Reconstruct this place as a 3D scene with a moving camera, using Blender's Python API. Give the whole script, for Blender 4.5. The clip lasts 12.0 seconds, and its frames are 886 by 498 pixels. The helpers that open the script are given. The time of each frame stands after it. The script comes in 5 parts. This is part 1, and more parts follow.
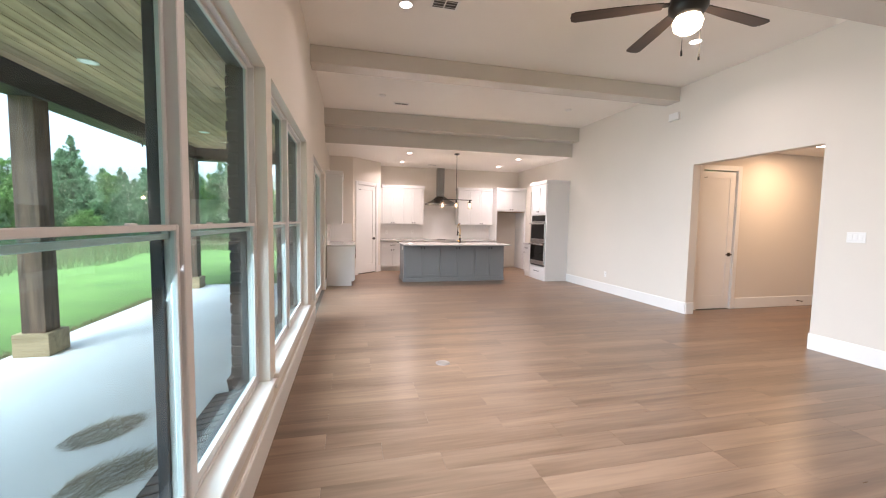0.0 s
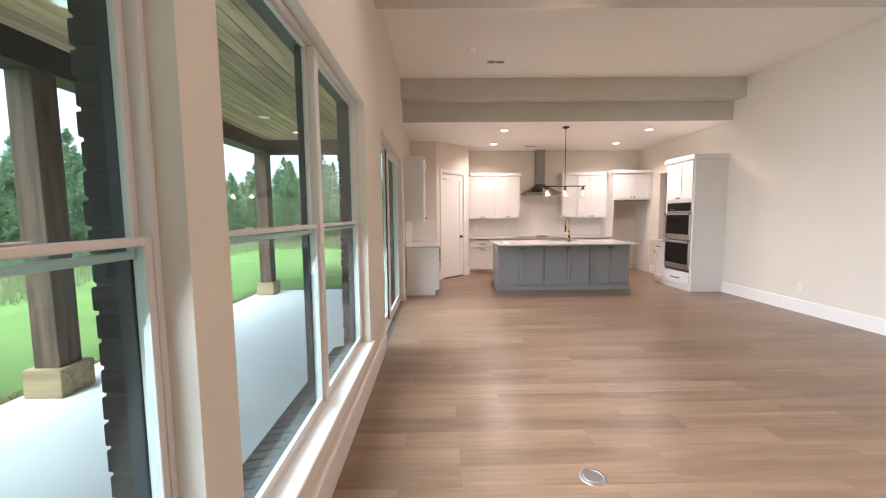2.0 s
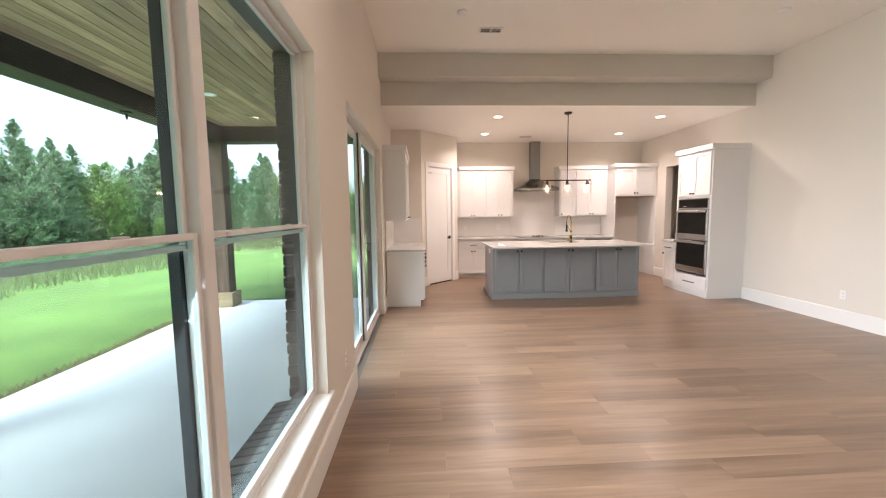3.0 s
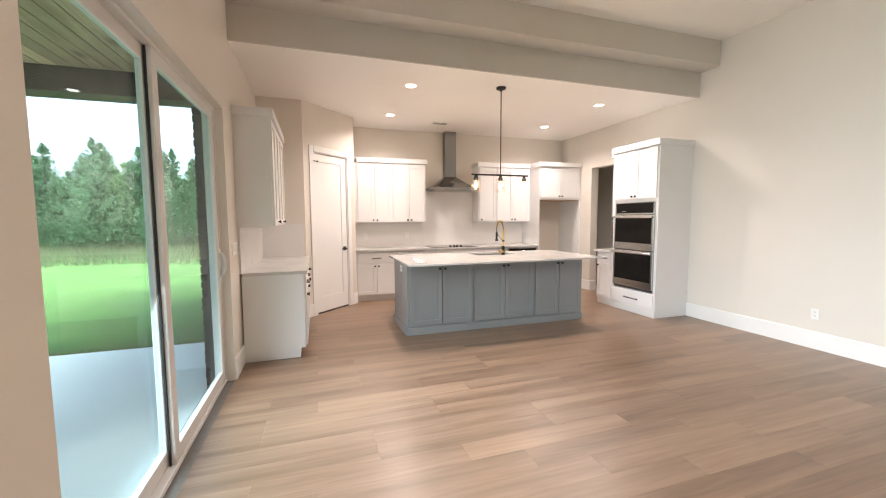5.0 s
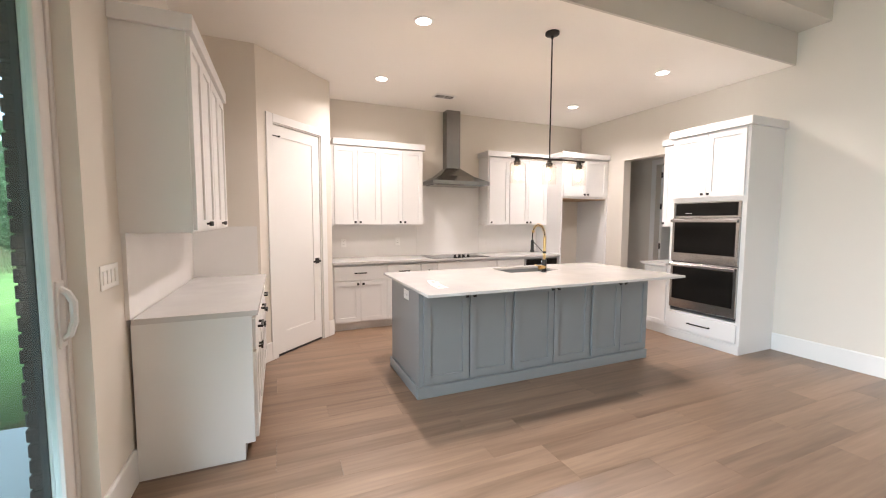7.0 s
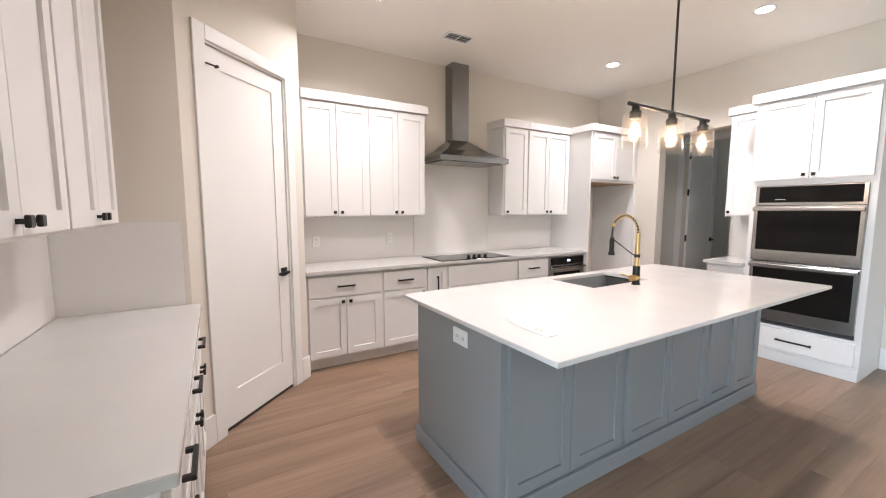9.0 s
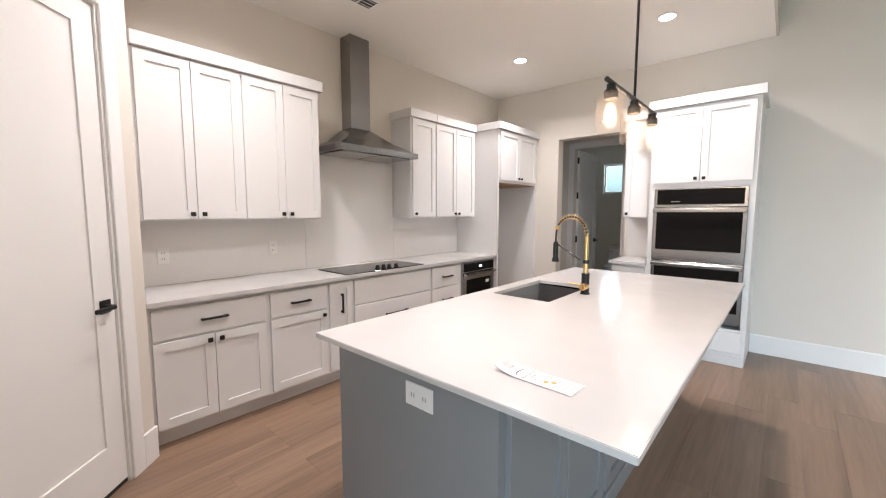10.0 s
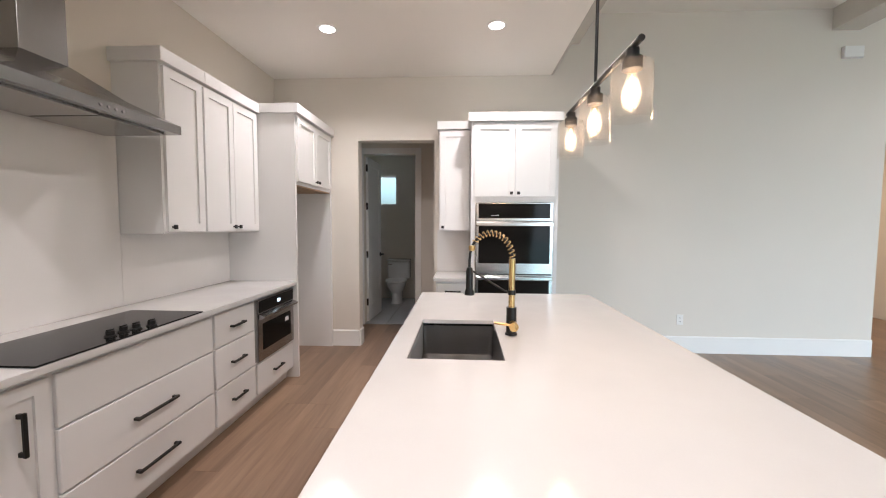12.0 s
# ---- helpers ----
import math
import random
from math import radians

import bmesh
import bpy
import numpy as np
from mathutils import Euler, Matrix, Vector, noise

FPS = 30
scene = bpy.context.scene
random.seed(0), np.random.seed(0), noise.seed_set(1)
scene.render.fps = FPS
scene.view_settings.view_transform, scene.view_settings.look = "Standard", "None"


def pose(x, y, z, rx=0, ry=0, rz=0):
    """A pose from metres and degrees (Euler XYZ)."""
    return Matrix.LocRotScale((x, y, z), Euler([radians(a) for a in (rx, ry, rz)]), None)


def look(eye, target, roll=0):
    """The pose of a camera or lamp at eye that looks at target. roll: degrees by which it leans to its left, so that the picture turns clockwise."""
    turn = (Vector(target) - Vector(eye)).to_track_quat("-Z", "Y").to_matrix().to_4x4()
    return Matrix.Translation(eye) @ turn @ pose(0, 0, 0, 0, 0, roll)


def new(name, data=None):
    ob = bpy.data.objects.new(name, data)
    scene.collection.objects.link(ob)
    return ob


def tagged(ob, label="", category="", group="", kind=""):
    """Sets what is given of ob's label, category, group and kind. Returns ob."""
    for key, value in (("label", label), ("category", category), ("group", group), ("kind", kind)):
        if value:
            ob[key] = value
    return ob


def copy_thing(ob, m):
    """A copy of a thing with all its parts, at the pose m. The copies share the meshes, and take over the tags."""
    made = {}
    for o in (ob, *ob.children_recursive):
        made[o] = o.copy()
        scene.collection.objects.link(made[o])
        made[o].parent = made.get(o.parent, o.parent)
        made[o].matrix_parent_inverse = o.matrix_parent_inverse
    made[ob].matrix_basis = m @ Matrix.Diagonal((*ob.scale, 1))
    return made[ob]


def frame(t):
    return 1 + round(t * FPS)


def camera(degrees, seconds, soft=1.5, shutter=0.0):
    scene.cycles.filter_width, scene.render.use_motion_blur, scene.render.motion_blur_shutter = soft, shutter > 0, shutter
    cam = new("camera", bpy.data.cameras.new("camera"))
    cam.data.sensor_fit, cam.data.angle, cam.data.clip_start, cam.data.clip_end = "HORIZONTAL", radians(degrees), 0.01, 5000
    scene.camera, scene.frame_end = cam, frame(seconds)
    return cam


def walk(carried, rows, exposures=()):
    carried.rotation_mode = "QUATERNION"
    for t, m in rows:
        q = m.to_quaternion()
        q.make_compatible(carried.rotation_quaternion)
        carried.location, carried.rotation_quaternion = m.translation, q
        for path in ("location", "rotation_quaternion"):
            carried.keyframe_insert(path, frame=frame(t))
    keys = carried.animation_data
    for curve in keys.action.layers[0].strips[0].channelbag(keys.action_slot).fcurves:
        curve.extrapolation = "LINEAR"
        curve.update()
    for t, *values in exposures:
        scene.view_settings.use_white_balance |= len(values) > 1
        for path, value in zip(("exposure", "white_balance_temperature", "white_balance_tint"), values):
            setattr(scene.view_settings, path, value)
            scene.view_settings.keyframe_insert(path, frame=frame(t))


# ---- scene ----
cam = camera(97.8, 12.0, soft=1.1)
PATH = [
    (0, (0.08, 0.021, 1.448), (0.548, 1.961, 1.309), 0.9),
    (0.5, (0.15, 0.398, 1.44), (0.387, 2.379, 1.296), 0.6),
    (1, (0.158, 0.857, 1.448), (0.287, 2.847, 1.298), 0.4),
    (1.5, (0.184, 1.315, 1.441), (0.234, 3.308, 1.282), -0.2),
    (2, (0.155, 1.771, 1.466), (0.184, 3.764, 1.293), -0.6),
    (2.5, (0.131, 2.25, 1.469), (0.193, 4.24, 1.287), -0.7),
    (3, (0.165, 2.729, 1.473), (0.267, 4.718, 1.289), -0.8),
    (5, (0.305, 4.581, 1.443), (0.924, 6.476, 1.284), -0.3),
    (5.5, (0.351, 4.995, 1.428), (1.061, 6.857, 1.264), -0.4),
    (6, (0.392, 5.414, 1.445), (1.134, 7.265, 1.286), -0.5),
    (6.5, (0.352, 5.855, 1.446), (1.124, 7.694, 1.301), -0.3),
    (7, (0.329, 6.288, 1.439), (1.107, 8.125, 1.292), 0.2),
    (7.2, (0.321, 6.444, 1.434), (1.1, 8.281, 1.302), 0.3),
    (9, (0.29, 7.878, 1.44), (1.301, 9.592, 1.237), 0.0),
    (9.5, (0.323, 8.268, 1.432), (1.577, 9.813, 1.234), -0.2),
    (10, (0.441, 8.572, 1.421), (1.93, 9.894, 1.236), 0.0),
    (10.5, (0.641, 8.878, 1.419), (2.32, 9.953, 1.252), 0.2),
    (11, (0.76, 9.187, 1.409), (2.587, 9.985, 1.253), 0.3),
    (11.5, (0.863, 9.483, 1.421), (2.801, 9.964, 1.294), 0.4),
    (12, (0.984, 9.716, 1.436), (2.977, 9.819, 1.312), 0.3),
]
walk(cam, [(t, look(eye, target, roll)) for t, eye, target, roll in PATH],
     exposures=[(0.0, 2.16, 6250, 20), (2.0, 2.12, 6550, 21), (3.0, 2.18, 6650, 20), (5.0, 2.36, 6400, 15), (7.0, 2.33, 6200, 14), (9.0, 2.24, 5850, 12), (10.5, 1.99, 5850, 12), (12.0, 1.86, 5880, 12)])

# ---- light ----
world = bpy.data.worlds.new("sky")
scene.world = world
world.use_nodes = True
wn = world.node_tree
sky = wn.nodes.new("ShaderNodeTexSky")
sky.sky_type = "NISHITA"
sky.sun_disc = False
sky.sun_elevation, sky.sun_rotation = radians(58), radians(186)
sky.air_density, sky.dust_density, sky.ozone_density = 1.0, 5.0, 0.6
pale = wn.nodes.new("ShaderNodeHueSaturation")     # thin overcast takes most of the blue out of the sky
pale.inputs["Saturation"].default_value = 0.55
wn.links.new(sky.outputs[0], pale.inputs["Color"])
wn.links.new(pale.outputs[0], wn.nodes["Background"].inputs[0])
wn.nodes["Background"].inputs[1].default_value = 0.15

sun = new("sun", bpy.data.lights.new("sun", "SUN"))
sun.data.energy, sun.data.angle, sun.data.color = 1.5, radians(50), (1.0, 0.96, 0.9)
sun.matrix_world = look((-2, -20, 32), (0, 0, 0))

WARM = (1.0, 0.88, 0.79)


def area_lamp(name, x, y, z, rx, ry, rz, sx, sy, watts, colour, shape="RECTANGLE"):
    d = bpy.data.lights.new(name, "AREA")
    d.shape, d.size, d.energy, d.color = shape, sx, watts, colour
    if shape == "RECTANGLE":
        d.size_y = sy
    ob = new(name, d)
    ob.matrix_world = pose(x, y, z, rx, ry, rz)
    return ob


# daylight of the sky in the openings of the porch wall
SKYTINT = (0.84, 0.955, 1.0)
for y0, y1, z0, z1 in ((0.52, 2.65, 0.45, 2.35), (2.83, 4.98, 0.45, 2.35), (5.9, 8.1, 0.1, 2.35)):
    area_lamp("window_light", -0.44, (y0 + y1) / 2, (z0 + z1) / 2, 0, -65, 0, z1 - z0, y1 - y0, 16.5 * (y1 - y0) / 2.1, SKYTINT).data.spread = radians(116)
area_lamp("window_light", 8.46, 11.17, 2.09, 0, 90, 0, 0.5, 0.3, 0.6, SKYTINT)

# ---- materials ----


def material(name, colour, rough=0.5, metal=0.0, vary=0.06, scale=6.0, fine=90.0, bump=0.02, coat=0.0, stretch=(1, 1, 1), spec=0.5, tone="none"):
    """Principled surface with broad and fine variation of its colour, roughness and relief."""
    m = bpy.data.materials.new(name)
    m.use_nodes = True
    nt = m.node_tree
    n, link = nt.nodes, nt.links.new
    p = n["Principled BSDF"]
    p.inputs["Metallic"].default_value = metal
    p.inputs["Coat Weight"].default_value = coat
    p.inputs["Coat Roughness"].default_value = 0.12
    p.inputs["Specular IOR Level"].default_value = spec
    tc = n.new("ShaderNodeTexCoord")
    mp = n.new("ShaderNodeMapping")
    mp.inputs["Scale"].default_value = stretch
    link(tc.outputs["Object"], mp.inputs[0])
    broad, grain = n.new("ShaderNodeTexNoise"), n.new("ShaderNodeTexNoise")
    for node, sc, det in ((broad, scale, 3), (grain, fine, 4)):
        node.inputs["Scale"].default_value = sc
        node.inputs["Detail"].default_value = det
        link(mp.outputs[0], node.inputs["Vector"])
    mix = n.new("ShaderNodeMath")
    mix.operation = "MULTIPLY_ADD"
    link(grain.outputs[0], mix.inputs[0])
    mix.inputs[1].default_value = 0.4
    link(broad.outputs[0], mix.inputs[2])
    ramp = n.new("ShaderNodeMapRange")
    ramp.inputs["From Min"].default_value, ramp.inputs["From Max"].default_value = 0.4, 1.0
    ramp.inputs["To Min"].default_value, ramp.inputs["To Max"].default_value = 1 - vary, 1 + vary
    link(mix.outputs[0], ramp.inputs[0])
    value = ramp.outputs[0]
    if tone != "none":
        src = n.new("ShaderNodeObjectInfo").outputs["Random"] if tone == "object" else n.new("ShaderNodeNewGeometry").outputs["Random Per Island"]
        r2 = n.new("ShaderNodeMapRange")
        r2.inputs["To Min"].default_value, r2.inputs["To Max"].default_value = 0.78, 1.22
        link(src, r2.inputs[0])
        mul = n.new("ShaderNodeMath")
        mul.operation = "MULTIPLY"
        link(value, mul.inputs[0])
        link(r2.outputs[0], mul.inputs[1])
        value = mul.outputs[0]
    sc = n.new("ShaderNodeVectorMath")
    sc.operation = "SCALE"
    sc.inputs[0].default_value = colour
    link(value, sc.inputs["Scale"])
    link(sc.outputs[0], p.inputs["Base Color"])
    rr = n.new("ShaderNodeMapRange")
    rr.inputs["To Min"].default_value, rr.inputs["To Max"].default_value = max(0.02, rough - 0.06), min(1, rough + 0.06)
    link(broad.outputs[0], rr.inputs[0])
    link(rr.outputs[0], p.inputs["Roughness"])
    if bump:
        b = n.new("ShaderNodeBump")
        b.inputs["Strength"].default_value, b.inputs["Distance"].default_value = bump, 0.01
        link(grain.outputs[0], b.inputs["Height"])
        link(b.outputs[0], p.inputs["Normal"])
    return m


def wood(name, dark, light, along, tone="object", rough=0.45, grain=26.0, knots=0.0, lo=0.80, hi=1.18):
    """Grained boards; along is the axis of the grain. Every board has its own tone and its own cut of grain."""
    m = bpy.data.materials.new(name)
    m.use_nodes = True
    nt = m.node_tree
    n, link = nt.nodes, nt.links.new
    p = n["Principled BSDF"]
    tc = n.new("ShaderNodeTexCoord")
    src = n.new("ShaderNodeObjectInfo").outputs["Random"] if tone == "object" else n.new("ShaderNodeNewGeometry").outputs["Random Per Island"]
    shift = n.new("ShaderNodeMath")
    shift.operation = "MULTIPLY"
    shift.inputs[1].default_value = 137.0
    link(src, shift.inputs[0])
    add = n.new("ShaderNodeVectorMath")
    link(tc.outputs["Object"], add.inputs[0])
    link(shift.outputs[0], add.inputs[1])
    mp = n.new("ShaderNodeMapping")
    st = [1.0, 1.0, 1.0]
    st[along] = 0.07
    mp.inputs["Scale"].default_value = st
    link(add.outputs[0], mp.inputs[0])
    a, b = n.new("ShaderNodeTexNoise"), n.new("ShaderNodeTexNoise")
    a.inputs["Scale"].default_value, a.inputs["Detail"].default_value, a.inputs["Distortion"].default_value = grain, 5, 0.6
    b.inputs["Scale"].default_value, b.inputs["Detail"].default_value = grain * 7, 3
    link(mp.outputs[0], a.inputs["Vector"])
    link(mp.outputs[0], b.inputs["Vector"])
    mix = n.new("ShaderNodeMath")
    mix.operation = "MULTIPLY_ADD"
    link(b.outputs[0], mix.inputs[0])
    mix.inputs[1].default_value = 0.35
    link(a.outputs[0], mix.inputs[2])
    ramp = n.new("ShaderNodeValToRGB")
    ramp.color_ramp.elements[0].position, ramp.color_ramp.elements[0].color = 0.42, (*dark, 1)
    ramp.color_ramp.elements[1].position, ramp.color_ramp.elements[1].color = 0.88, (*light, 1)
    link(mix.outputs[0], ramp.inputs[0])
    r2 = n.new("ShaderNodeMapRange")
    r2.inputs["To Min"].default_value, r2.inputs["To Max"].default_value = lo, hi
    link(src, r2.inputs[0])
    value = r2.outputs[0]
    if knots:
        v = n.new("ShaderNodeTexVoronoi")
        v.inputs["Scale"].default_value = knots
        mk = n.new("ShaderNodeMapping")
        sk = [1.0, 1.0, 1.0]
        sk[along] = 0.45
        mk.inputs["Scale"].default_value = sk
        link(add.outputs[0], mk.inputs[0])
        link(mk.outputs[0], v.inputs["Vector"])
        kr = n.new("ShaderNodeMapRange")
        kr.inputs["From Min"].default_value, kr.inputs["From Max"].default_value = 0.06, 0.2
        kr.inputs["To Min"].default_value, kr.inputs["To Max"].default_value = 0.4, 1.0
        link(v.outputs["Distance"], kr.inputs[0])
        km = n.new("ShaderNodeMath")
        km.operation = "MULTIPLY"
        link(kr.outputs[0], km.inputs[0])
        link(value, km.inputs[1])
        value = km.outputs[0]
    sc = n.new("ShaderNodeVectorMath")
    sc.operation = "SCALE"
    link(ramp.outputs[0], sc.inputs[0])
    link(value, sc.inputs["Scale"])
    link(sc.outputs[0], p.inputs["Base Color"])
    rr = n.new("ShaderNodeMapRange")
    rr.inputs["To Min"].default_value, rr.inputs["To Max"].default_value = rough - 0.08, rough + 0.1
    link(a.outputs[0], rr.inputs[0])
    link(rr.outputs[0], p.inputs["Roughness"])
    bp = n.new("ShaderNodeBump")
    bp.inputs["Strength"].default_value, bp.inputs["Distance"].default_value = 0.06, 0.004
    link(b.outputs[0], bp.inputs["Height"])
    link(bp.outputs[0], p.inputs["Normal"])
    return m


def leafy(m, share=0.5):
    """Lets part of the daylight through a leaf."""
    n, link = m.node_tree.nodes, m.node_tree.links.new
    p = n["Principled BSDF"]
    tr, mx = n.new("ShaderNodeBsdfTranslucent"), n.new("ShaderNodeMixShader")
    mx.inputs[0].default_value = share
    link(p.inputs["Base Color"].links[0].from_socket, tr.inputs[0])
    link(p.outputs[0], mx.inputs[1])
    link(tr.outputs[0], mx.inputs[2])
    link(mx.outputs[0], n["Material Output"].inputs[0])
    return m


def glow(name, colour, strength):
    m = bpy.data.materials.new(name)
    m.use_nodes = True
    p = m.node_tree.nodes["Principled BSDF"]
    p.inputs["Base Color"].default_value = (0.8, 0.8, 0.8, 1)
    p.inputs["Emission Color"].default_value = (*colour, 1)
    p.inputs["Emission Strength"].default_value = strength
    return m


def glass(name, tint=(1, 1, 1), rough=0.0, edge=0.35, milk=0.0):
    m = bpy.data.materials.new(name)
    m.use_nodes = True
    nt = m.node_tree
    n, link = nt.nodes, nt.links.new
    n.remove(n["Principled BSDF"])
    tr, gl, mx, lw = n.new("ShaderNodeBsdfTransparent"), n.new("ShaderNodeBsdfGlossy"), n.new("ShaderNodeMixShader"), n.new("ShaderNodeLayerWeight")
    tr.inputs[0].default_value = (*tint, 1)
    gl.inputs["Roughness"].default_value = rough
    lw.inputs["Blend"].default_value = 0.5
    pw, ma = n.new("ShaderNodeMath"), n.new("ShaderNodeMath")
    pw.operation, ma.operation = "POWER", "MULTIPLY_ADD"
    pw.inputs[1].default_value = 4.0
    ma.inputs[1].default_value, ma.inputs[2].default_value = edge, 0.022
    out = mx.outputs[0]
    if milk:
        haze, m2 = n.new("ShaderNodeBsdfTranslucent"), n.new("ShaderNodeMixShader")
        haze.inputs[0].default_value = (1.0, 0.95, 0.9, 1)
        m2.inputs[0].default_value = milk
        link(mx.outputs[0], m2.inputs[1])
        link(haze.outputs[0], m2.inputs[2])
        out = m2.outputs[0]
    link(lw.outputs["Facing"], pw.inputs[0])
    link(pw.outputs[0], ma.inputs[0])
    link(ma.outputs[0], mx.inputs[0])
    link(tr.outputs[0], mx.inputs[1])
    link(gl.outputs[0], mx.inputs[2])
    link(out, n["Material Output"].inputs[0])
    return m


WALL = material("wall_paint", (0.70, 0.652, 0.585), 0.75, vary=0.02, scale=1.5, fine=160, bump=0.05)
CEIL = material("ceiling_paint", (0.85, 0.82, 0.77), 0.85, vary=0.015, scale=1.2, fine=140, bump=0.06)
BEAM = material("beam_paint", (0.60, 0.57, 0.52), 0.22, vary=0.02, scale=2, fine=120, bump=0.02)
TRIM = material("trim_paint", (0.80, 0.79, 0.77), 0.35, vary=0.015, scale=3, fine=80, bump=0.01)
CAB = material("cabinet_paint", (0.745, 0.735, 0.725), 0.38, vary=0.012, scale=3, fine=120, bump=0.012)
GREY = material("island_paint", (0.228, 0.240, 0.248), 0.40, vary=0.03, scale=3, fine=120, bump=0.012)
# one quartz in two tones: tops darkened to offset the strong lamp light there
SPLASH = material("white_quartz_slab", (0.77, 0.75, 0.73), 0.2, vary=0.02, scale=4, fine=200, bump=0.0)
QUARTZ_DIMMED = material("white_quartz", (0.585, 0.57, 0.555), 0.14, vary=0.025, scale=5, fine=220, bump=0.0, spec=0.38)
CLAD = material("dark_window_cladding", (0.02, 0.024, 0.03), 0.5, vary=0.05, bump=0.0)
VINYL = material("window_vinyl", (0.68, 0.655, 0.635), 0.4, vary=0.015, scale=4, fine=60, bump=0.01)
SILL = material("sill_paint", (0.76, 0.74, 0.71), 0.4, vary=0.02, scale=4, fine=60, bump=0.01)
BLACK = material("matt_black_metal", (0.018, 0.017, 0.016), 0.38, 0.4, vary=0.1, bump=0.01)
RUBBER = material("black_rubber", (0.02, 0.02, 0.02), 0.7, vary=0.1)
BRASS = material("brushed_brass", (0.72, 0.50, 0.22), 0.28, 1.0, vary=0.08, fine=200, stretch=(1, 1, 0.1), bump=0.02)
STEEL = material("brushed_steel", (0.43, 0.42, 0.41), 0.24, 1.0, vary=0.06, scale=3, fine=240, stretch=(0.04, 1, 1), bump=0.02)
HOODSTEEL = material("hood_steel", (0.28, 0.275, 0.27), 0.22, 1.0, vary=0.05, scale=3, fine=240, stretch=(1, 1, 0.04), bump=0.02)
SINKSTEEL = material("sink_steel", (0.24, 0.235, 0.23), 0.36, 1.0, vary=0.08, scale=4, fine=260, stretch=(0.06, 1, 1), bump=0.02)
OVENGLASS = material("black_oven_glass", (0.011, 0.010, 0.009), 0.07, vary=0.1, bump=0.0, spec=0.08)
COOKGLASS = material("black_ceramic_glass", (0.012, 0.012, 0.012), 0.06, vary=0.1, bump=0.0, spec=0.12)
PLASTIC = material("white_plastic", (0.80, 0.79, 0.77), 0.35, vary=0.01, bump=0.0)
SLOT = material("dark_slot", (0.03, 0.03, 0.03), 0.6, vary=0.05, bump=0.0)
ALU = material("floor_plate_metal", (0.42, 0.42, 0.43), 0.35, 0.9, vary=0.05)
PORCELAIN = material("porcelain", (0.78, 0.78, 0.77), 0.12, vary=0.01, bump=0.0)
TILE = material("grey_floor_tile", (0.34, 0.35, 0.36), 0.4, vary=0.08, scale=4)
CONCRETE = material("patio_concrete", (0.74, 0.775, 0.775), 0.85, vary=0.07, scale=1.3, fine=60, bump=0.12)
BRICK = material("dark_brick", (0.045, 0.037, 0.036), 0.85, vary=0.3, scale=14, fine=90, bump=0.5, tone="object")
DARKMORTAR = material("dark_mortar", (0.06, 0.056, 0.054), 0.9, vary=0.1, scale=20, bump=0.3)
MORTAR = material("mortar", (0.20, 0.19, 0.18), 0.9, vary=0.1, scale=20, bump=0.3)
BEAMDARK = material("dark_stained_beam", (0.025, 0.022, 0.022), 0.6, vary=0.2, scale=6, stretch=(1, 0.1, 1), bump=0.1)
POSTWOOD = wood("weathered_post", (0.06, 0.037, 0.027), (0.20, 0.125, 0.085), 2, "object", 0.7, 14, knots=3)
COLLAR = wood("post_base_wood", (0.26, 0.18, 0.10), (0.48, 0.36, 0.22), 0, "object", 0.7, 14)
PORCHWOOD = wood("porch_plank", (0.30, 0.170, 0.10), (0.70, 0.47, 0.315), 1, "island", 0.6, 12, knots=3.2, lo=0.66, hi=1.25)
FLOORWOOD = wood("floor_plank", (0.138, 0.085, 0.053), (0.292, 0.192, 0.128), 0, "object", 0.31, 6, lo=0.89, hi=1.11)
FLOORREST = wood("floor_plank_rest", (0.138, 0.085, 0.053), (0.292, 0.192, 0.128), 0, "island", 0.31, 6, lo=0.89, hi=1.11)
FANWOOD = wood("fan_blade_wood", (0.018, 0.013, 0.011), (0.05, 0.036, 0.028), 0, "object", 0.45, 20)
RAWWOOD = wood("raw_plywood", (0.32, 0.21, 0.12), (0.5, 0.36, 0.23), 0, "object", 0.7, 12)
STRAW = material("dry_straw", (0.32, 0.30, 0.23), 0.9, vary=0.3, tone="island")
LAWN = material("lawn", (0.088, 0.165, 0.038), 0.95, vary=0.3, scale=0.7, fine=14, bump=0.6)
BLADE = material("grass_blade", (0.125, 0.22, 0.058), 0.8, vary=0.2, tone="island", bump=0.0)
WEED = leafy(material("tall_grass", (0.185, 0.225, 0.115), 0.9, vary=0.3, scale=0.6, tone="island", bump=0.0))
WEEDDRY = leafy(material("dry_weeds", (0.27, 0.20, 0.13), 0.9, vary=0.3, scale=0.6, tone="island", bump=0.0))
LEAF = leafy(material("cedar_leaf", (0.15, 0.25, 0.138), 0.85, vary=0.35, scale=1.2, tone="island", bump=0.0))
LEAFLIGHT = leafy(material("broad_leaf", (0.15, 0.26, 0.08), 0.8, vary=0.35, scale=1.2, tone="island", bump=0.0))
BARK = material("bark", (0.10, 0.075, 0.055), 0.95, vary=0.3, scale=9, stretch=(1, 1, 0.2), bump=0.6)
PAPER = material("paper_card", (0.82, 0.80, 0.77), 0.6, vary=0.02, bump=0.0)
INKRED = material("red_ink", (0.45, 0.04, 0.05), 0.6, vary=0.05, bump=0.0)
INK = material("dark_ink", (0.05, 0.05, 0.06), 0.6, vary=0.05, bump=0.0)
PRINT = material("grey_print", (0.42, 0.41, 0.41), 0.6, vary=0.05, bump=0.0)
INKORANGE = material("orange_ink", (0.75, 0.36, 0.08), 0.6, vary=0.05, bump=0.0)
PANE = glass("window_glass", (0.84, 0.975, 0.985))
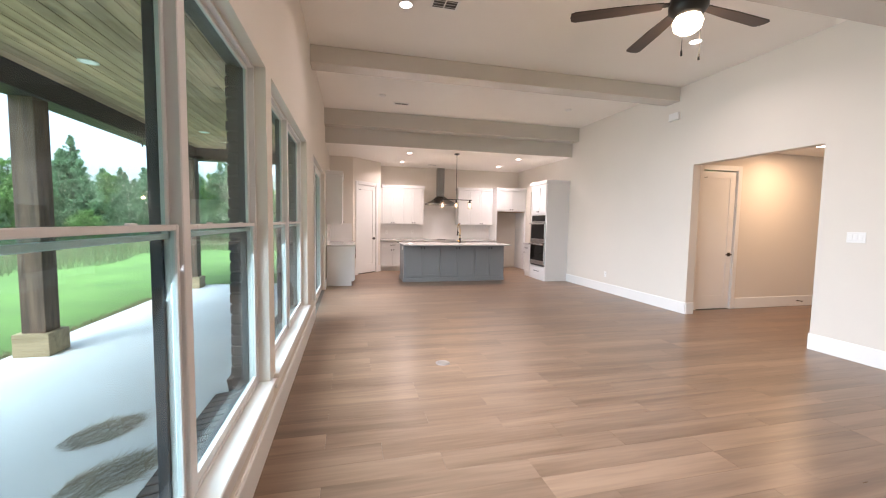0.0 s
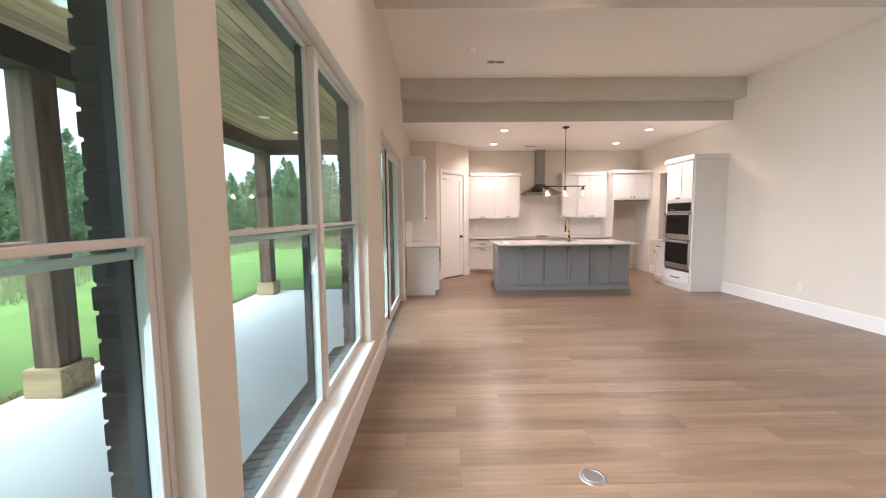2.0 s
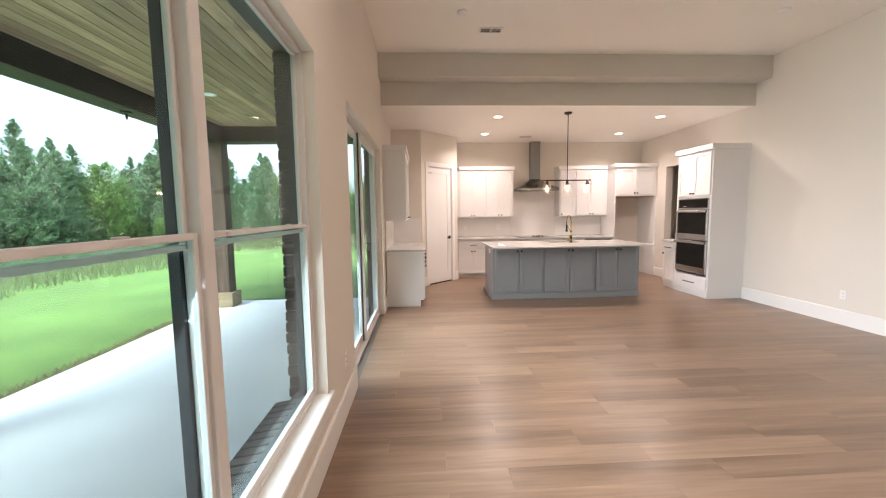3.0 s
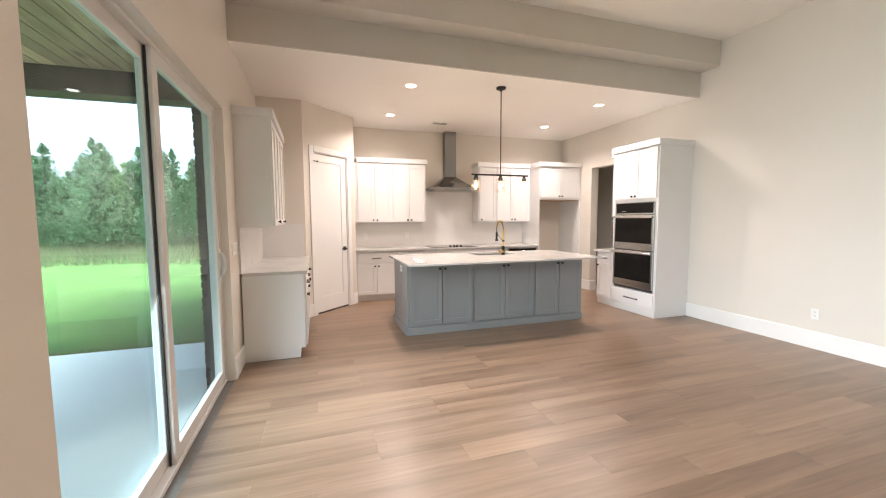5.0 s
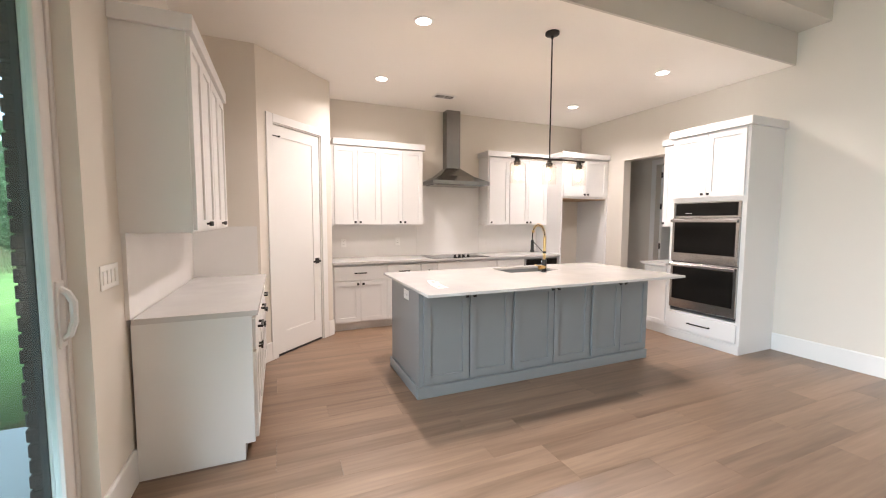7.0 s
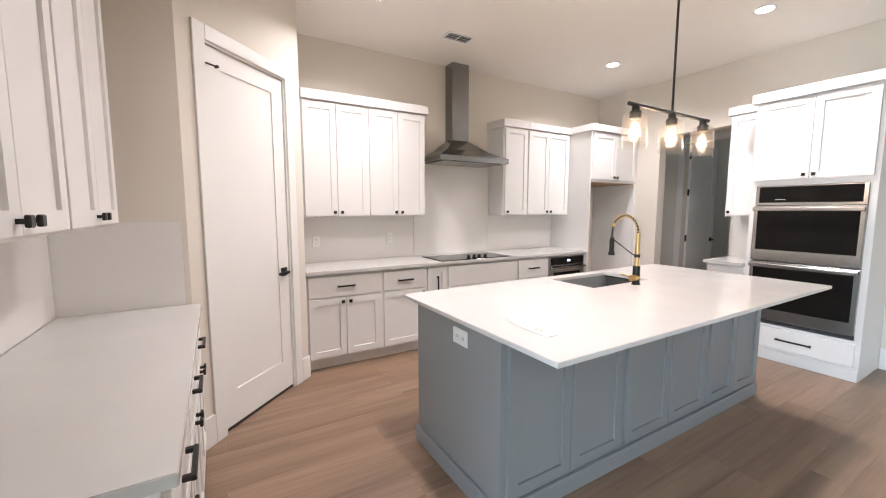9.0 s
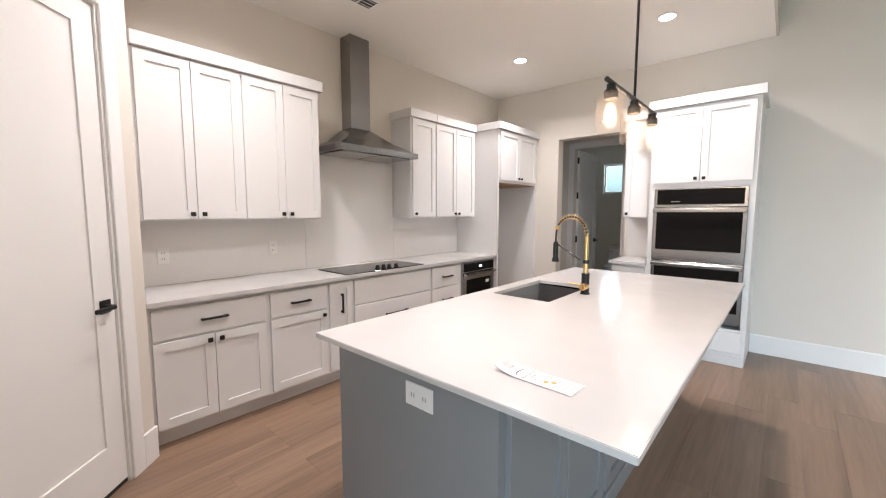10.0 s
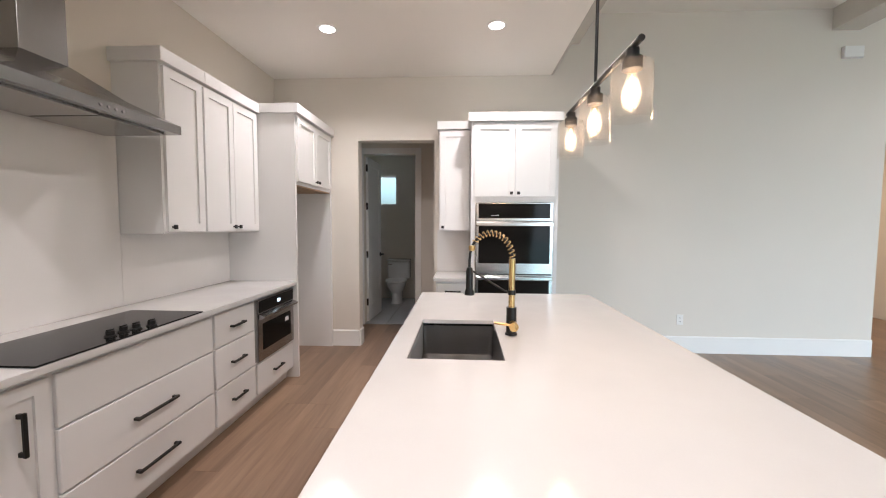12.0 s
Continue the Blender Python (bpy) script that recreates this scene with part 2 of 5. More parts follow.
SHADE = glass("clear_shade_glass", (0.96, 0.94, 0.92), 0.02, 0.8, 0.010)
LAMPWHITE = glow("can_lamp", (1.0, 0.90, 0.76), 4)
PORCHLAMP = glow("porch_lamp", (1.0, 0.97, 0.9), 0.14)
BULB = glow("filament_bulb", (1.0, 0.60, 0.27), 3.2)
BULBGLASS = glass("bulb_glass", (1.0, 0.93, 0.82), 0.03, 0.5, 0.03)
FANLAMP = glow("fan_lamp", (1.0, 0.78, 0.5), 3)
DISPLAY = glow("clock_display", (0.7, 0.9, 1.0), 0.6)

# ---- mesh helpers ----


def box(bm, x0, y0, z0, x1, y1, z1, bevel=0.0):
    m = Matrix.LocRotScale(((x0 + x1) / 2, (y0 + y1) / 2, (z0 + z1) / 2), None, (abs(x1 - x0), abs(y1 - y0), abs(z1 - z0)))
    r = bmesh.ops.create_cube(bm, size=1.0, matrix=m)
    if bevel:
        edges = list({e for v in r["verts"] for e in v.link_edges})
        bmesh.ops.bevel(bm, geom=edges, offset=bevel, segments=1, affect="EDGES", clamp_overlap=True)
    return bm


def disc(bm, x, y, z0, z1, r0, r1=None, seg=24, axis="z"):
    """A closed drum from z0 to z1 along the axis, centred on (x, y) of the other two."""
    r1 = r0 if r1 is None else r1
    c = {"z": Matrix.Identity(4), "y": Matrix(((1, 0, 0, 0), (0, 0, 1, 0), (0, 1, 0, 0), (0, 0, 0, 1))), "x": Matrix(((0, 0, 1, 0), (1, 0, 0, 0), (0, 1, 0, 0), (0, 0, 0, 1)))}[axis]
    a = [bm.verts.new(c @ Vector((x + r0 * math.cos(k * math.tau / seg), y + r0 * math.sin(k * math.tau / seg), z0))) for k in range(seg)]
    b = [bm.verts.new(c @ Vector((x + r1 * math.cos(k * math.tau / seg), y + r1 * math.sin(k * math.tau / seg), z1))) for k in range(seg)]
    for k in range(seg):
        bm.faces.new((a[k], a[(k + 1) % seg], b[(k + 1) % seg], b[k]))
    bm.faces.new(a[::-1])
    bm.faces.new(b)
    return bm


def lathe(bm, x, y, profile, seg=24, closed=False):
    """A turned shape from (radius, height) pairs."""
    rings = [[bm.verts.new((x + r * math.cos(k * math.tau / seg), y + r * math.sin(k * math.tau / seg), z)) for k in range(seg)] for r, z in profile]
    for a, b in zip(rings, rings[1:]):
        for k in range(seg):
            bm.faces.new((a[k], a[(k + 1) % seg], b[(k + 1) % seg], b[k]))
    if closed:
        bm.faces.new(rings[0][::-1])
        bm.faces.new(rings[-1])
    return bm


def tube(bm, pts, r, seg=8):
    """A round tube along the points."""
    pts = [Vector(p) for p in pts]
    rings, up = [], Vector((0.13, 0.37, 0.92)).normalized()
    for i, p in enumerate(pts):
        d = (pts[min(i + 1, len(pts) - 1)] - pts[max(i - 1, 0)]).normalized()
        s = d.cross(up)
        if s.length < 0.1:
            s = d.cross(Vector((1, 0, 0)))
        s.normalize()
        u = s.cross(d).normalized()
        up = u
        rings.append([bm.verts.new(p + r * (math.cos(k * math.tau / seg) * s + math.sin(k * math.tau / seg) * u)) for k in range(seg)])
    for a, b in zip(rings, rings[1:]):
        for k in range(seg):
            bm.faces.new((a[k], a[(k + 1) % seg], b[(k + 1) % seg], b[k]))
    bm.faces.new(rings[0][::-1])
    bm.faces.new(rings[-1])
    return bm


def prism(bm, outline, h0, h1, axis="x"):
    """A closed outline of pairs drawn out from h0 to h1 along the axis."""
    place = {"x": lambda a, b, h: (h, a, b), "y": lambda a, b, h: (a, h, b), "z": lambda a, b, h: (a, b, h)}[axis]
    lo = [bm.verts.new(place(a, b, h0)) for a, b in outline]
    hi = [bm.verts.new(place(a, b, h1)) for a, b in outline]
    for k in range(len(lo)):
        j = (k + 1) % len(lo)
        bm.faces.new((lo[k], lo[j], hi[j], hi[k]))
    bm.faces.new(lo[::-1])
    bm.faces.new(hi)
    return bm


def mesh_of(bm, name, mat, smooth=False):
    bmesh.ops.recalc_face_normals(bm, faces=bm.faces)
    me = bpy.data.meshes.new(name)
    bm.to_mesh(me)
    bm.free()
    me.materials.append(mat)
    if smooth:
        for f in me.polygons:
            f.use_smooth = True
        me.set_sharp_from_angle(angle=radians(40))
    return me


def part(name, bm, mat, parent=None, label="", smooth=False):
    """One mesh object under a thing or a part."""
    ob = new(name, mesh_of(bm, name, mat, smooth))
    if parent is not None:
        ob.parent = parent
    return tagged(ob, label)


def thing(name, m, label, category, group="", kind=""):
    ob = new(name)
    ob.empty_display_size = 0.1
    ob.matrix_basis = m
    return tagged(ob, label, category, group, kind)


def structure(name, bm, mat, label, category, smooth=False):
    ob = part(name, bm, mat, None, label, smooth)
    return tagged(ob, label, category, "", "structure")


B = bmesh.new

# ---- the setting ----
LX, RX, BY, SY = -0.43, 5.44, 11.91, -2.2          # inner faces of the porch, hall, back and rear walls
LOUT = -0.56                                        # outer face of the porch wall
KZ, CZ = 3.105, 3.75                                # ceilings of kitchen and living room
W1, W2, SL = (0.49, 2.69), (2.865, 5.03), (5.95, 8.385)   # openings in the porch wall along y
SILLZ, HEADZ = 0.385, 2.39

bm = B()
ys = [SY, W1[0], W1[1], W2[0], W2[1], SL[0], SL[1], 12.06]
for k in range(0, 8, 2):
    box(bm, LOUT, ys[k], -0.3, LX, ys[k + 1], 4.0)
for w in (W1, W2):
    box(bm, LOUT, w[0], -0.3, LX, w[1], SILLZ - 0.03)
    box(bm, LOUT, w[0], HEADZ, LX, w[1], 4.0)
box(bm, LOUT, SL[0], -0.3, LX, SL[1], -0.02)
box(bm, LOUT, SL[0], HEADZ, LX, SL[1], 4.0)
structure("wall_west", bm, WALL, "greige painted wall with two windows and a sliding door", "wall")

bm = B()
OP, KD = (3.42, 5.19), (10.05, 10.93)
for y0, y1 in ((SY, OP[0]), (OP[1], KD[0]), (KD[1], 12.06)):
    box(bm, RX, y0, -0.3, RX + 0.15, y1, 4.0)
box(bm, RX, OP[0], 2.43, RX + 0.15, OP[1], 4.0)
box(bm, RX, KD[0], 2.40, RX + 0.15, KD[1], 4.0)
structure("wall_east", bm, WALL, "greige painted wall with two cased-free openings", "wall")
structure("wall_north", box(B(), LX, BY, -0.3, RX, BY + 0.15, 4.0), WALL, "greige painted kitchen back wall", "wall")
structure("wall_south", box(B(), LX, SY - 0.15, -0.3, RX, SY, 4.0), WALL, "plain greige painted wall closing the living room", "wall")

# pantry corner: a short wall, a diagonal one with the door, and a return
PA, PB = Vector((0.155, 10.475, 0)), Vector((0.93, 11.25, 0))
DIAG = (PB - PA).length
bm = B()
box(bm, LX, 10.475, 0, 0.155, 10.575, KZ)
structure("wall_niche", bm, WALL, "greige painted wall beside the short counter", "wall")
bm = B()
box(bm, 0.83, 11.25, 0, 0.93, BY, KZ)
structure("wall_pantry_return", bm, WALL, "greige painted wall beside the back cabinets", "wall")
DW0, DW1, DTOP = 0.185, 0.905, 2.42               # pantry door along the diagonal
bm = B()
box(bm, 0, 0, 0, DW0, 0.1, KZ)
box(bm, DW1, 0, 0, DIAG, 0.1, KZ)
box(bm, DW0, 0, DTOP, DW1, 0.1, KZ)
pw = structure("wall_pantry", bm, WALL, "greige painted diagonal pantry wall", "wall")
DIAGPOSE = pose(PA.x, PA.y, 0, 0, 0, 45)
pw.matrix_basis = DIAGPOSE

# floor slab, ceilings, beams
bm = B()
for x0, y0, x1, y1 in ((LX - 0.1, SY, RX + 0.15, 12.06), (RX + 0.15, 3.05, 9.52, 5.52), (RX + 0.15, 9.5, 8.6, 12.06)):
    box(bm, x0, y0, -0.3, x1, y1, -0.006)
structure("subfloor", bm, MORTAR, "slab under the plank floor", "floor")
structure("ceiling_kitchen", box(B(), LX, 8.755, KZ, RX, BY, KZ + 0.15), CEIL, "flat off-white kitchen ceiling", "ceiling")
structure("ceiling_living", box(B(), LX, SY, CZ, RX, 8.46, CZ + 0.15), CEIL, "flat off-white living room ceiling", "ceiling")
structure("beam_kitchen_lower", box(B(), LX, 8.735, KZ - 0.004, RX, 8.755, 3.43), BEAM, "painted face board in front of the kitchen ceiling", "beam")
structure("beam_kitchen_upper", box(B(), LX, 8.46, 3.43, RX, 8.755, 3.95, 0.004), BEAM, "painted box beam above the kitchen face board", "beam")
structure("bulkhead", box(B(), LX, 8.756, KZ + 0.15, RX, 8.95, 4.0), CEIL, "bulkhead above the kitchen ceiling", "wall")
structure("beam_living", box(B(), LX, 5.53, 3.52, RX, 5.82, CZ, 0.006), BEAM, "painted box beam across the living room ceiling", "beam")
structure("beam_living_south", box(B(), LX, 2.67, 3.52, RX, 2.98, CZ, 0.006), BEAM, "painted box beam across the living room ceiling", "beam")
# plain slab, never in view, added to keep skylight out of the rooms
structure("roof", box(B(), -4.0, -2.6, 4.0, 10.0, 12.4, 4.12), BEAMDARK, "unseen flat slab added over the house to block the sky", "roof")

# baseboards
BBH, BBT = 0.19, 0.016


def baseboard(x0, y0, x1, y1, side):
    """A board along one axis; side is the direction in which it stands off the wall."""
    bm = B()
    if x0 == x1:
        prism(bm, [(x0, 0), (x0 + side * BBT, 0), (x0 + side * BBT, BBH - 0.012), (x0 + side * BBT * 0.5, BBH), (x0, BBH)], y0, y1, "y")
    else:
        prism(bm, [(y0, 0), (y0 + side * BBT, 0), (y0 + side * BBT, BBH - 0.012), (y0 + side * BBT * 0.5, BBH), (y0, BBH)], x0, x1, "x")
    return structure("baseboard", bm, TRIM, "white painted baseboard along the wall", "baseboard")


baseboard(LX, SY, LX, SL[0], 1)
baseboard(LX, SL[1], LX, 8.80, 1)
baseboard(RX, SY, RX, OP[0], -1)
baseboard(RX, OP[1], RX, 8.785, -1)
baseboard(RX, KD[1], RX, 11.25, -1)
baseboard(RX, OP[1], RX + 0.15, OP[1], -1)
baseboard(RX, OP[0], RX + 0.15, OP[0], 1)
baseboard(RX, KD[1], RX + 0.15, KD[1], -1)
baseboard(LX, SY, RX, SY, 1)

# hall beyond the wide opening
HY = 5.40
bm = B()
HDX0, HDX1 = 5.865, 6.60
box(bm, RX + 0.15, HY, 0, HDX0, HY + 0.12, 3.0)
box(bm, HDX1, HY, 0, 9.4, HY + 0.12, 3.0)
box(bm, HDX0, HY, 2.40, HDX1, HY + 0.12, 3.0)
structure("wall_hall_north", bm, WALL, "greige painted hall wall with a white door", "wall")
structure("wall_hall_south", box(B(), RX + 0.15, 3.05, 0, 9.4, 3.17, 3.0), WALL, "plain greige painted hall wall", "wall")
structure("wall_hall_end", box(B(), 9.4, 3.05, 0, 9.52, HY + 0.12, 3.0), WALL, "plain greige painted hall end wall", "wall")
structure("ceiling_hall", box(B(), RX + 0.15, 3.05, 2.75, 9.4, HY, 2.9), CEIL, "flat off-white hall ceiling", "ceiling")
baseboard(HDX1 + 0.09, HY, 9.4, HY, -1)
area_lamp("hall_lamp_light", 7.25, 4.6, 2.71, 0, 0, 0, 0.22, 0, 7.5, (1.0, 0.66, 0.36), "DISK")

# passage and toilet beyond the kitchen opening
WX = 6.42
bm = B()
box(bm, WX, 9.5, 0, WX + 0.12, 10.39, 2.9)
box(bm, WX, 11.12, 0, WX + 0.12, 12.06, 2.9)
box(bm, WX, 10.39, 2.42, WX + 0.12, 11.12, 2.9)
structure("wall_passage", bm, WALL, "greige painted passage wall with a doorway", "wall")
structure("wall_passage_south", box(B(), RX + 0.15, 9.5, 0, WX, 9.62, 2.9), WALL, "plain greige passage end wall", "wall")
structure("wall_passage_north", box(B(), RX + 0.15, BY, 0, 8.6, BY + 0.15, 2.9), WALL, "plain greige passage end wall", "wall")
structure("wall_toilet_south", box(B(), WX + 0.12, 10.12, 0, 8.6, 10.24, 2.9), WALL, "plain greige toilet room wall", "wall")
TW = (10.99, 11.35, 1.81, 2.37)
bm = B()
box(bm, 8.4, 10.24, 0, 8.55, TW[0], 2.9)
box(bm, 8.4, TW[1], 0, 8.55, BY, 2.9)
box(bm, 8.4, TW[0], 0, 8.55, TW[1], TW[2])
box(bm, 8.4, TW[0], TW[3], 8.55, TW[1], 2.9)
structure("wall_toilet_east", bm, WALL, "greige toilet room wall with a small high window", "wall")
structure("ceiling_passage", box(B(), RX + 0.15, 9.5, 2.75, 8.6, BY, 2.9), CEIL, "flat off-white passage ceiling", "ceiling")
tf = structure("floor_toilet", box(B(), WX, 10.24, -0.006, 8.4, BY, 0.006), MORTAR, "grouted tile floor of the toilet room", "floor")
for i in range(4):
    for j in range(3):
        part("tile", box(B(), WX + 0.01 + i * 0.5, 10.25 + j * 0.56, 0.0, min(8.39, WX + 0.005 + (i + 1) * 0.5), min(BY - 0.005, 10.245 + (j + 1) * 0.56), 0.009, 0.002), TILE, tf)

# ---- windows and doors ----


def ring(bm, y0, z0, y1, z1, xa, xb, w, bevel=0.003, bottom=None):
    """A rectangular frame in the plane of the porch wall."""
    wb = w if bottom is None else bottom
    box(bm, xa, y0, z0, xb, y0 + w, z1, bevel)
    box(bm, xa, y1 - w, z0, xb, y1, z1, bevel)
    box(bm, xa, y0 + w, z1 - w, xb, y1 - w, z1, bevel)
    box(bm, xa, y0 + w, z0, xb, y1 - w, z0 + wb, bevel)


def pane(name, parent, y0, z0, y1, z1, x, mat=PANE):
    ob = part(name, box(B(), x - 0.003, y0, z0, x + 0.003, y1, z1), mat, parent)
    ob.visible_shadow = False
    return ob


def twin_window(name, w):
    """Two single-hung sashes side by side in a deep plastered opening."""
    y0, y1 = w
    win = thing(name, pose(0, 0, 0), "white vinyl double single-hung window over the patio", "window", "porch windows", "structure")
    xa, xb = -0.553, -0.497
    mid = (y0 + y1) / 2
    bm = B()
    ring(bm, y0, SILLZ, y1, HEADZ, xa, xb, 0.018)
    box(bm, xa, mid - 0.032, SILLZ + 0.018, xb + 0.008, mid + 0.032, HEADZ - 0.018, 0.004)
    part("window_frame", bm, VINYL, win)
    bm = B()
    ring(bm, y0, SILLZ - 0.02, y1, HEADZ, -0.59, -0.554, 0.022, 0.002)
    box(bm, -0.59, mid - 0.045, SILLZ + 0.01, -0.554, mid + 0.045, HEADZ - 0.022, 0.002)
    part("cladding", bm, CLAD, win, "dark outer cladding")
    for a, b in ((y0 + 0.018, mid - 0.032), (mid + 0.032, y1 - 0.018)):
        bm = B()
        ring(bm, a, 1.375, b, HEADZ - 0.018, -0.552, -0.53, 0.018)
        up = part("upper_sash", bm, VINYL, win)
        pane("pane", up, a + 0.018, 1.393, b - 0.018, HEADZ - 0.036, -0.541)
        bm = B()
        ring(bm, a, SILLZ + 0.018, b, 1.425, -0.527, -0.503, 0.02, bottom=0.04)
        box(bm, -0.503, a + 0.1, 1.408, -0.497, a + 0.16, 1.422, 0.002)
        lowr = part("lower_sash", bm, VINYL, win)
        pane("pane", lowr, a + 0.02, SILLZ + 0.058, b - 0.02, 1.405, -0.515)
        bm = B()
        for yl in (a + 0.28, b - 0.28):
            box(bm, -0.524, yl - 0.022, 1.425, -0.508, yl + 0.022, 1.431, 0.003)
        part("sash_lock", bm, VINYL, lowr)
    bm = B()
    prism(bm, [(-0.51, SILLZ - 0.03), (-0.405, SILLZ - 0.03), (-0.398, SILLZ - 0.022), (-0.398, SILLZ - 0.004), (-0.404, SILLZ + 0.002), (-0.497, SILLZ + 0.002), (-0.51, SILLZ + 0.002)], y0, y1, "y")
    part("window_sill", bm, SILL, win)
    bm = B()
    box(bm, LX, y0 - 0.05, SILLZ - 0.03, -0.398, y0, SILLZ + 0.002, 0.003)
    box(bm, LX, y1, SILLZ - 0.03, -0.398, y1 + 0.05, SILLZ + 0.002, 0.003)
    part("sill_horn", bm, SILL, win)
    box_apron = box(B(), LX, y0 - 0.03, SILLZ - 0.11, LX + 0.015, y1 + 0.03, SILLZ - 0.03, 0.003)
    part("apron", box_apron, SILL, win)
    return win


twin_window("window_1", W1)
twin_window("window_2", W2)

door = thing("door_1", pose(0, 0, 0), "white vinyl sliding patio door, closed", "door", "", "structure")
bm = B()
ring(bm, SL[0], 0.0, SL[1], HEADZ, -0.585, -0.495, 0.025, bottom=0.03)
part("door_frame", bm, VINYL, door)
bm = B()
ring(bm, SL[0], 0.0, SL[1], HEADZ, -0.61, -0.586, 0.028, 0.002, bottom=0.02)
part("cladding", bm, CLAD, door, "dark outer cladding")
MID = 7.12
for nm, a, b, x in (("fixed_panel", SL[0] + 0.025, MID + 0.035, -0.562), ("sliding_panel", MID - 0.035, SL[1] - 0.025, -0.522)):
    bm = B()
    ring(bm, a, 0.03, b, HEADZ - 0.025, x - 0.018, x + 0.018, 0.075, bottom=0.09)
    pn = part(nm, bm, VINYL, door)
    pane("pane", pn, a + 0.075, 0.12, b - 0.075, HEADZ - 0.1, x)
bm = B()
box(bm, -0.538, MID - 0.047, 0.03, -0.526, MID - 0.0352, HEADZ - 0.03, 0.002)
part("weather_strip", bm, RUBBER, door, "black weather strip")
bm = B()
tube(bm, [(-0.504, 8.325, 0.945), (-0.475, 8.325, 0.965), (-0.458, 8.325, 1.02), (-0.458, 8.325, 1.10), (-0.475, 8.325, 1.14), (-0.504, 8.325, 1.16)], 0.014)
box(bm, -0.506, 8.298, 0.915, -0.494, 8.352, 1.19, 0.003)
part("pull_handle", bm, VINYL, door)

win = thing("window_3", pose(0, 0, 0), "small white high window in the toilet room", "window", "", "structure")
bm = B()
ring(bm, TW[0], TW[2], TW[1], TW[3], 8.44, 8.5, 0.03)
part("window_frame", bm, VINYL, win)
pane("pane", win, TW[0] + 0.03, TW[2] + 0.03, TW[1] - 0.03, TW[3] - 0.03, 8.47)


def framed_leaf(bm, x0, z0, x1, z1, front, back, rails, depth, both=False):
    """One leaf with a sunk panel inside its stiles and rails (left, right, low, top); faces at y = front and back."""
    ch = 0.0015
    sides = [(front, 1)] + ([(back, -1)] if both else [])
    rims = []
    for y, way in sides:
        loops = []
        for cut, dy in ((0.0, ch), (ch, 0.0), (None, 0.0), (None, depth)):
            a = [cut] * 4 if cut is not None else rails
            pts = ((x0 + a[0], z0 + a[2]), (x1 - a[1], z0 + a[2]), (x1 - a[1], z1 - a[3]), (x0 + a[0], z1 - a[3]))
            loops.append([bm.verts.new((px, y + way * dy, pz)) for px, pz in pts])
        for p, q in zip(loops, loops[1:]):
            for k in range(4):
                bm.faces.new((p[k], p[(k + 1) % 4], q[(k + 1) % 4], q[k]))
        bm.faces.new(loops[-1])
        rims.append(loops[0])
    if not both:
        rims.append([bm.verts.new((px, back, pz)) for px, pz in ((x0, z0), (x1, z0), (x1, z1), (x0, z1))])
        bm.faces.new(rims[1])
    for k in range(4):
        bm.faces.new((rims[0][k], rims[0][(k + 1) % 4], rims[1][(k + 1) % 4], rims[1][k]))


def panel_door(bm, w, h, t=0.038, rail=0.115, low=0.23, recess=0.009):
    """One-panel door leaf; x along the width, front at y = 0."""
    framed_leaf(bm, 0, 0, w, h, 0, t, (rail, rail, low, rail), recess, True)


def lever(bm, x, y, z, way=-1):
    box(bm, x - 0.033, y - 0.008, z - 0.033, x + 0.033, y, z + 0.033, 0.003)
    disc(bm, x, z, y - 0.05, y - 0.008, 0.011, seg=12, axis="y")
    box(bm, min(x, x + way * 0.115) - 0.01, y - 0.062, z - 0.011, max(x, x + way * 0.115), y - 0.05, z + 0.011, 0.004)


door = thing("door_2", DIAGPOSE, "white one-panel pantry door, closed", "door", "", "structure")
bm = B()
panel_door(bm, DW1 - DW0 - 0.03, 2.38)
bmesh.ops.translate(bm, verts=bm.verts, vec=(DW0 + 0.015, 0.012, 0.024))
leaf = part("door_leaf", bm, TRIM, door)
bm = B()
lever(bm, DW1 - 0.075, 0.012, 0.96)
part("door_handle", bm, BLACK, leaf, "matt black lever handle")
for z in (0.28, 0.93, 1.62):
    part("hinge", box(B(), DW0 + 0.006, 0.004, z, DW0 + 0.013, 0.013, z + 0.1), STEEL, leaf, "satin steel hinge")
bm = B()
box(bm, DW0 + 0.006, 0.0, 2.19, DW0 + 0.013, 0.012, 2.29)
tube(bm, [(DW0 - 0.012, -0.022, 2.285), (DW0 + 0.055, -0.03, 2.285)], 0.005)
disc(bm, DW0 + 0.058, 2.285, -0.04, -0.02, 0.009, axis="y", seg=10)
part("hinge_stop", bm, BLACK, leaf, "black hinge-pin door stop")
bm = B()
box(bm, DW0 - 0.085, -0.016, 0, DW0, 0.0, DTOP + 0.085, 0.003)
box(bm, DW1, -0.016, 0, DW1 + 0.085, 0.0, DTOP + 0.085, 0.003)
box(bm, DW0, -0.016, DTOP, DW1, 0.0, DTOP + 0.085, 0.003)
box(bm, DW0, 0.0, 0, DW0 + 0.012, 0.1, DTOP)
box(bm, DW1 - 0.012, 0.0, 0, DW1, 0.1, DTOP)
box(bm, DW0 + 0.012, 0.0, DTOP - 0.012, DW1 - 0.012, 0.1, DTOP)
part("casing", bm, TRIM, door)
bm = B()
box(bm, 0.0, -BBT, 0, DW0 - 0.085, 0, BBH, 0.003)
box(bm, DW1 + 0.085, -BBT, 0, DIAG + 0.003, 0, BBH, 0.003)
part("plinth", bm, TRIM, door)
# the shade in the gap below the leaf is a near-black strip
part("threshold", box(B(), DW0 + 0.012, 0.016, 0.0, DW1 - 0.012, 0.1, 0.022), SLOT, door, "dark strip standing in for the shade under the door")

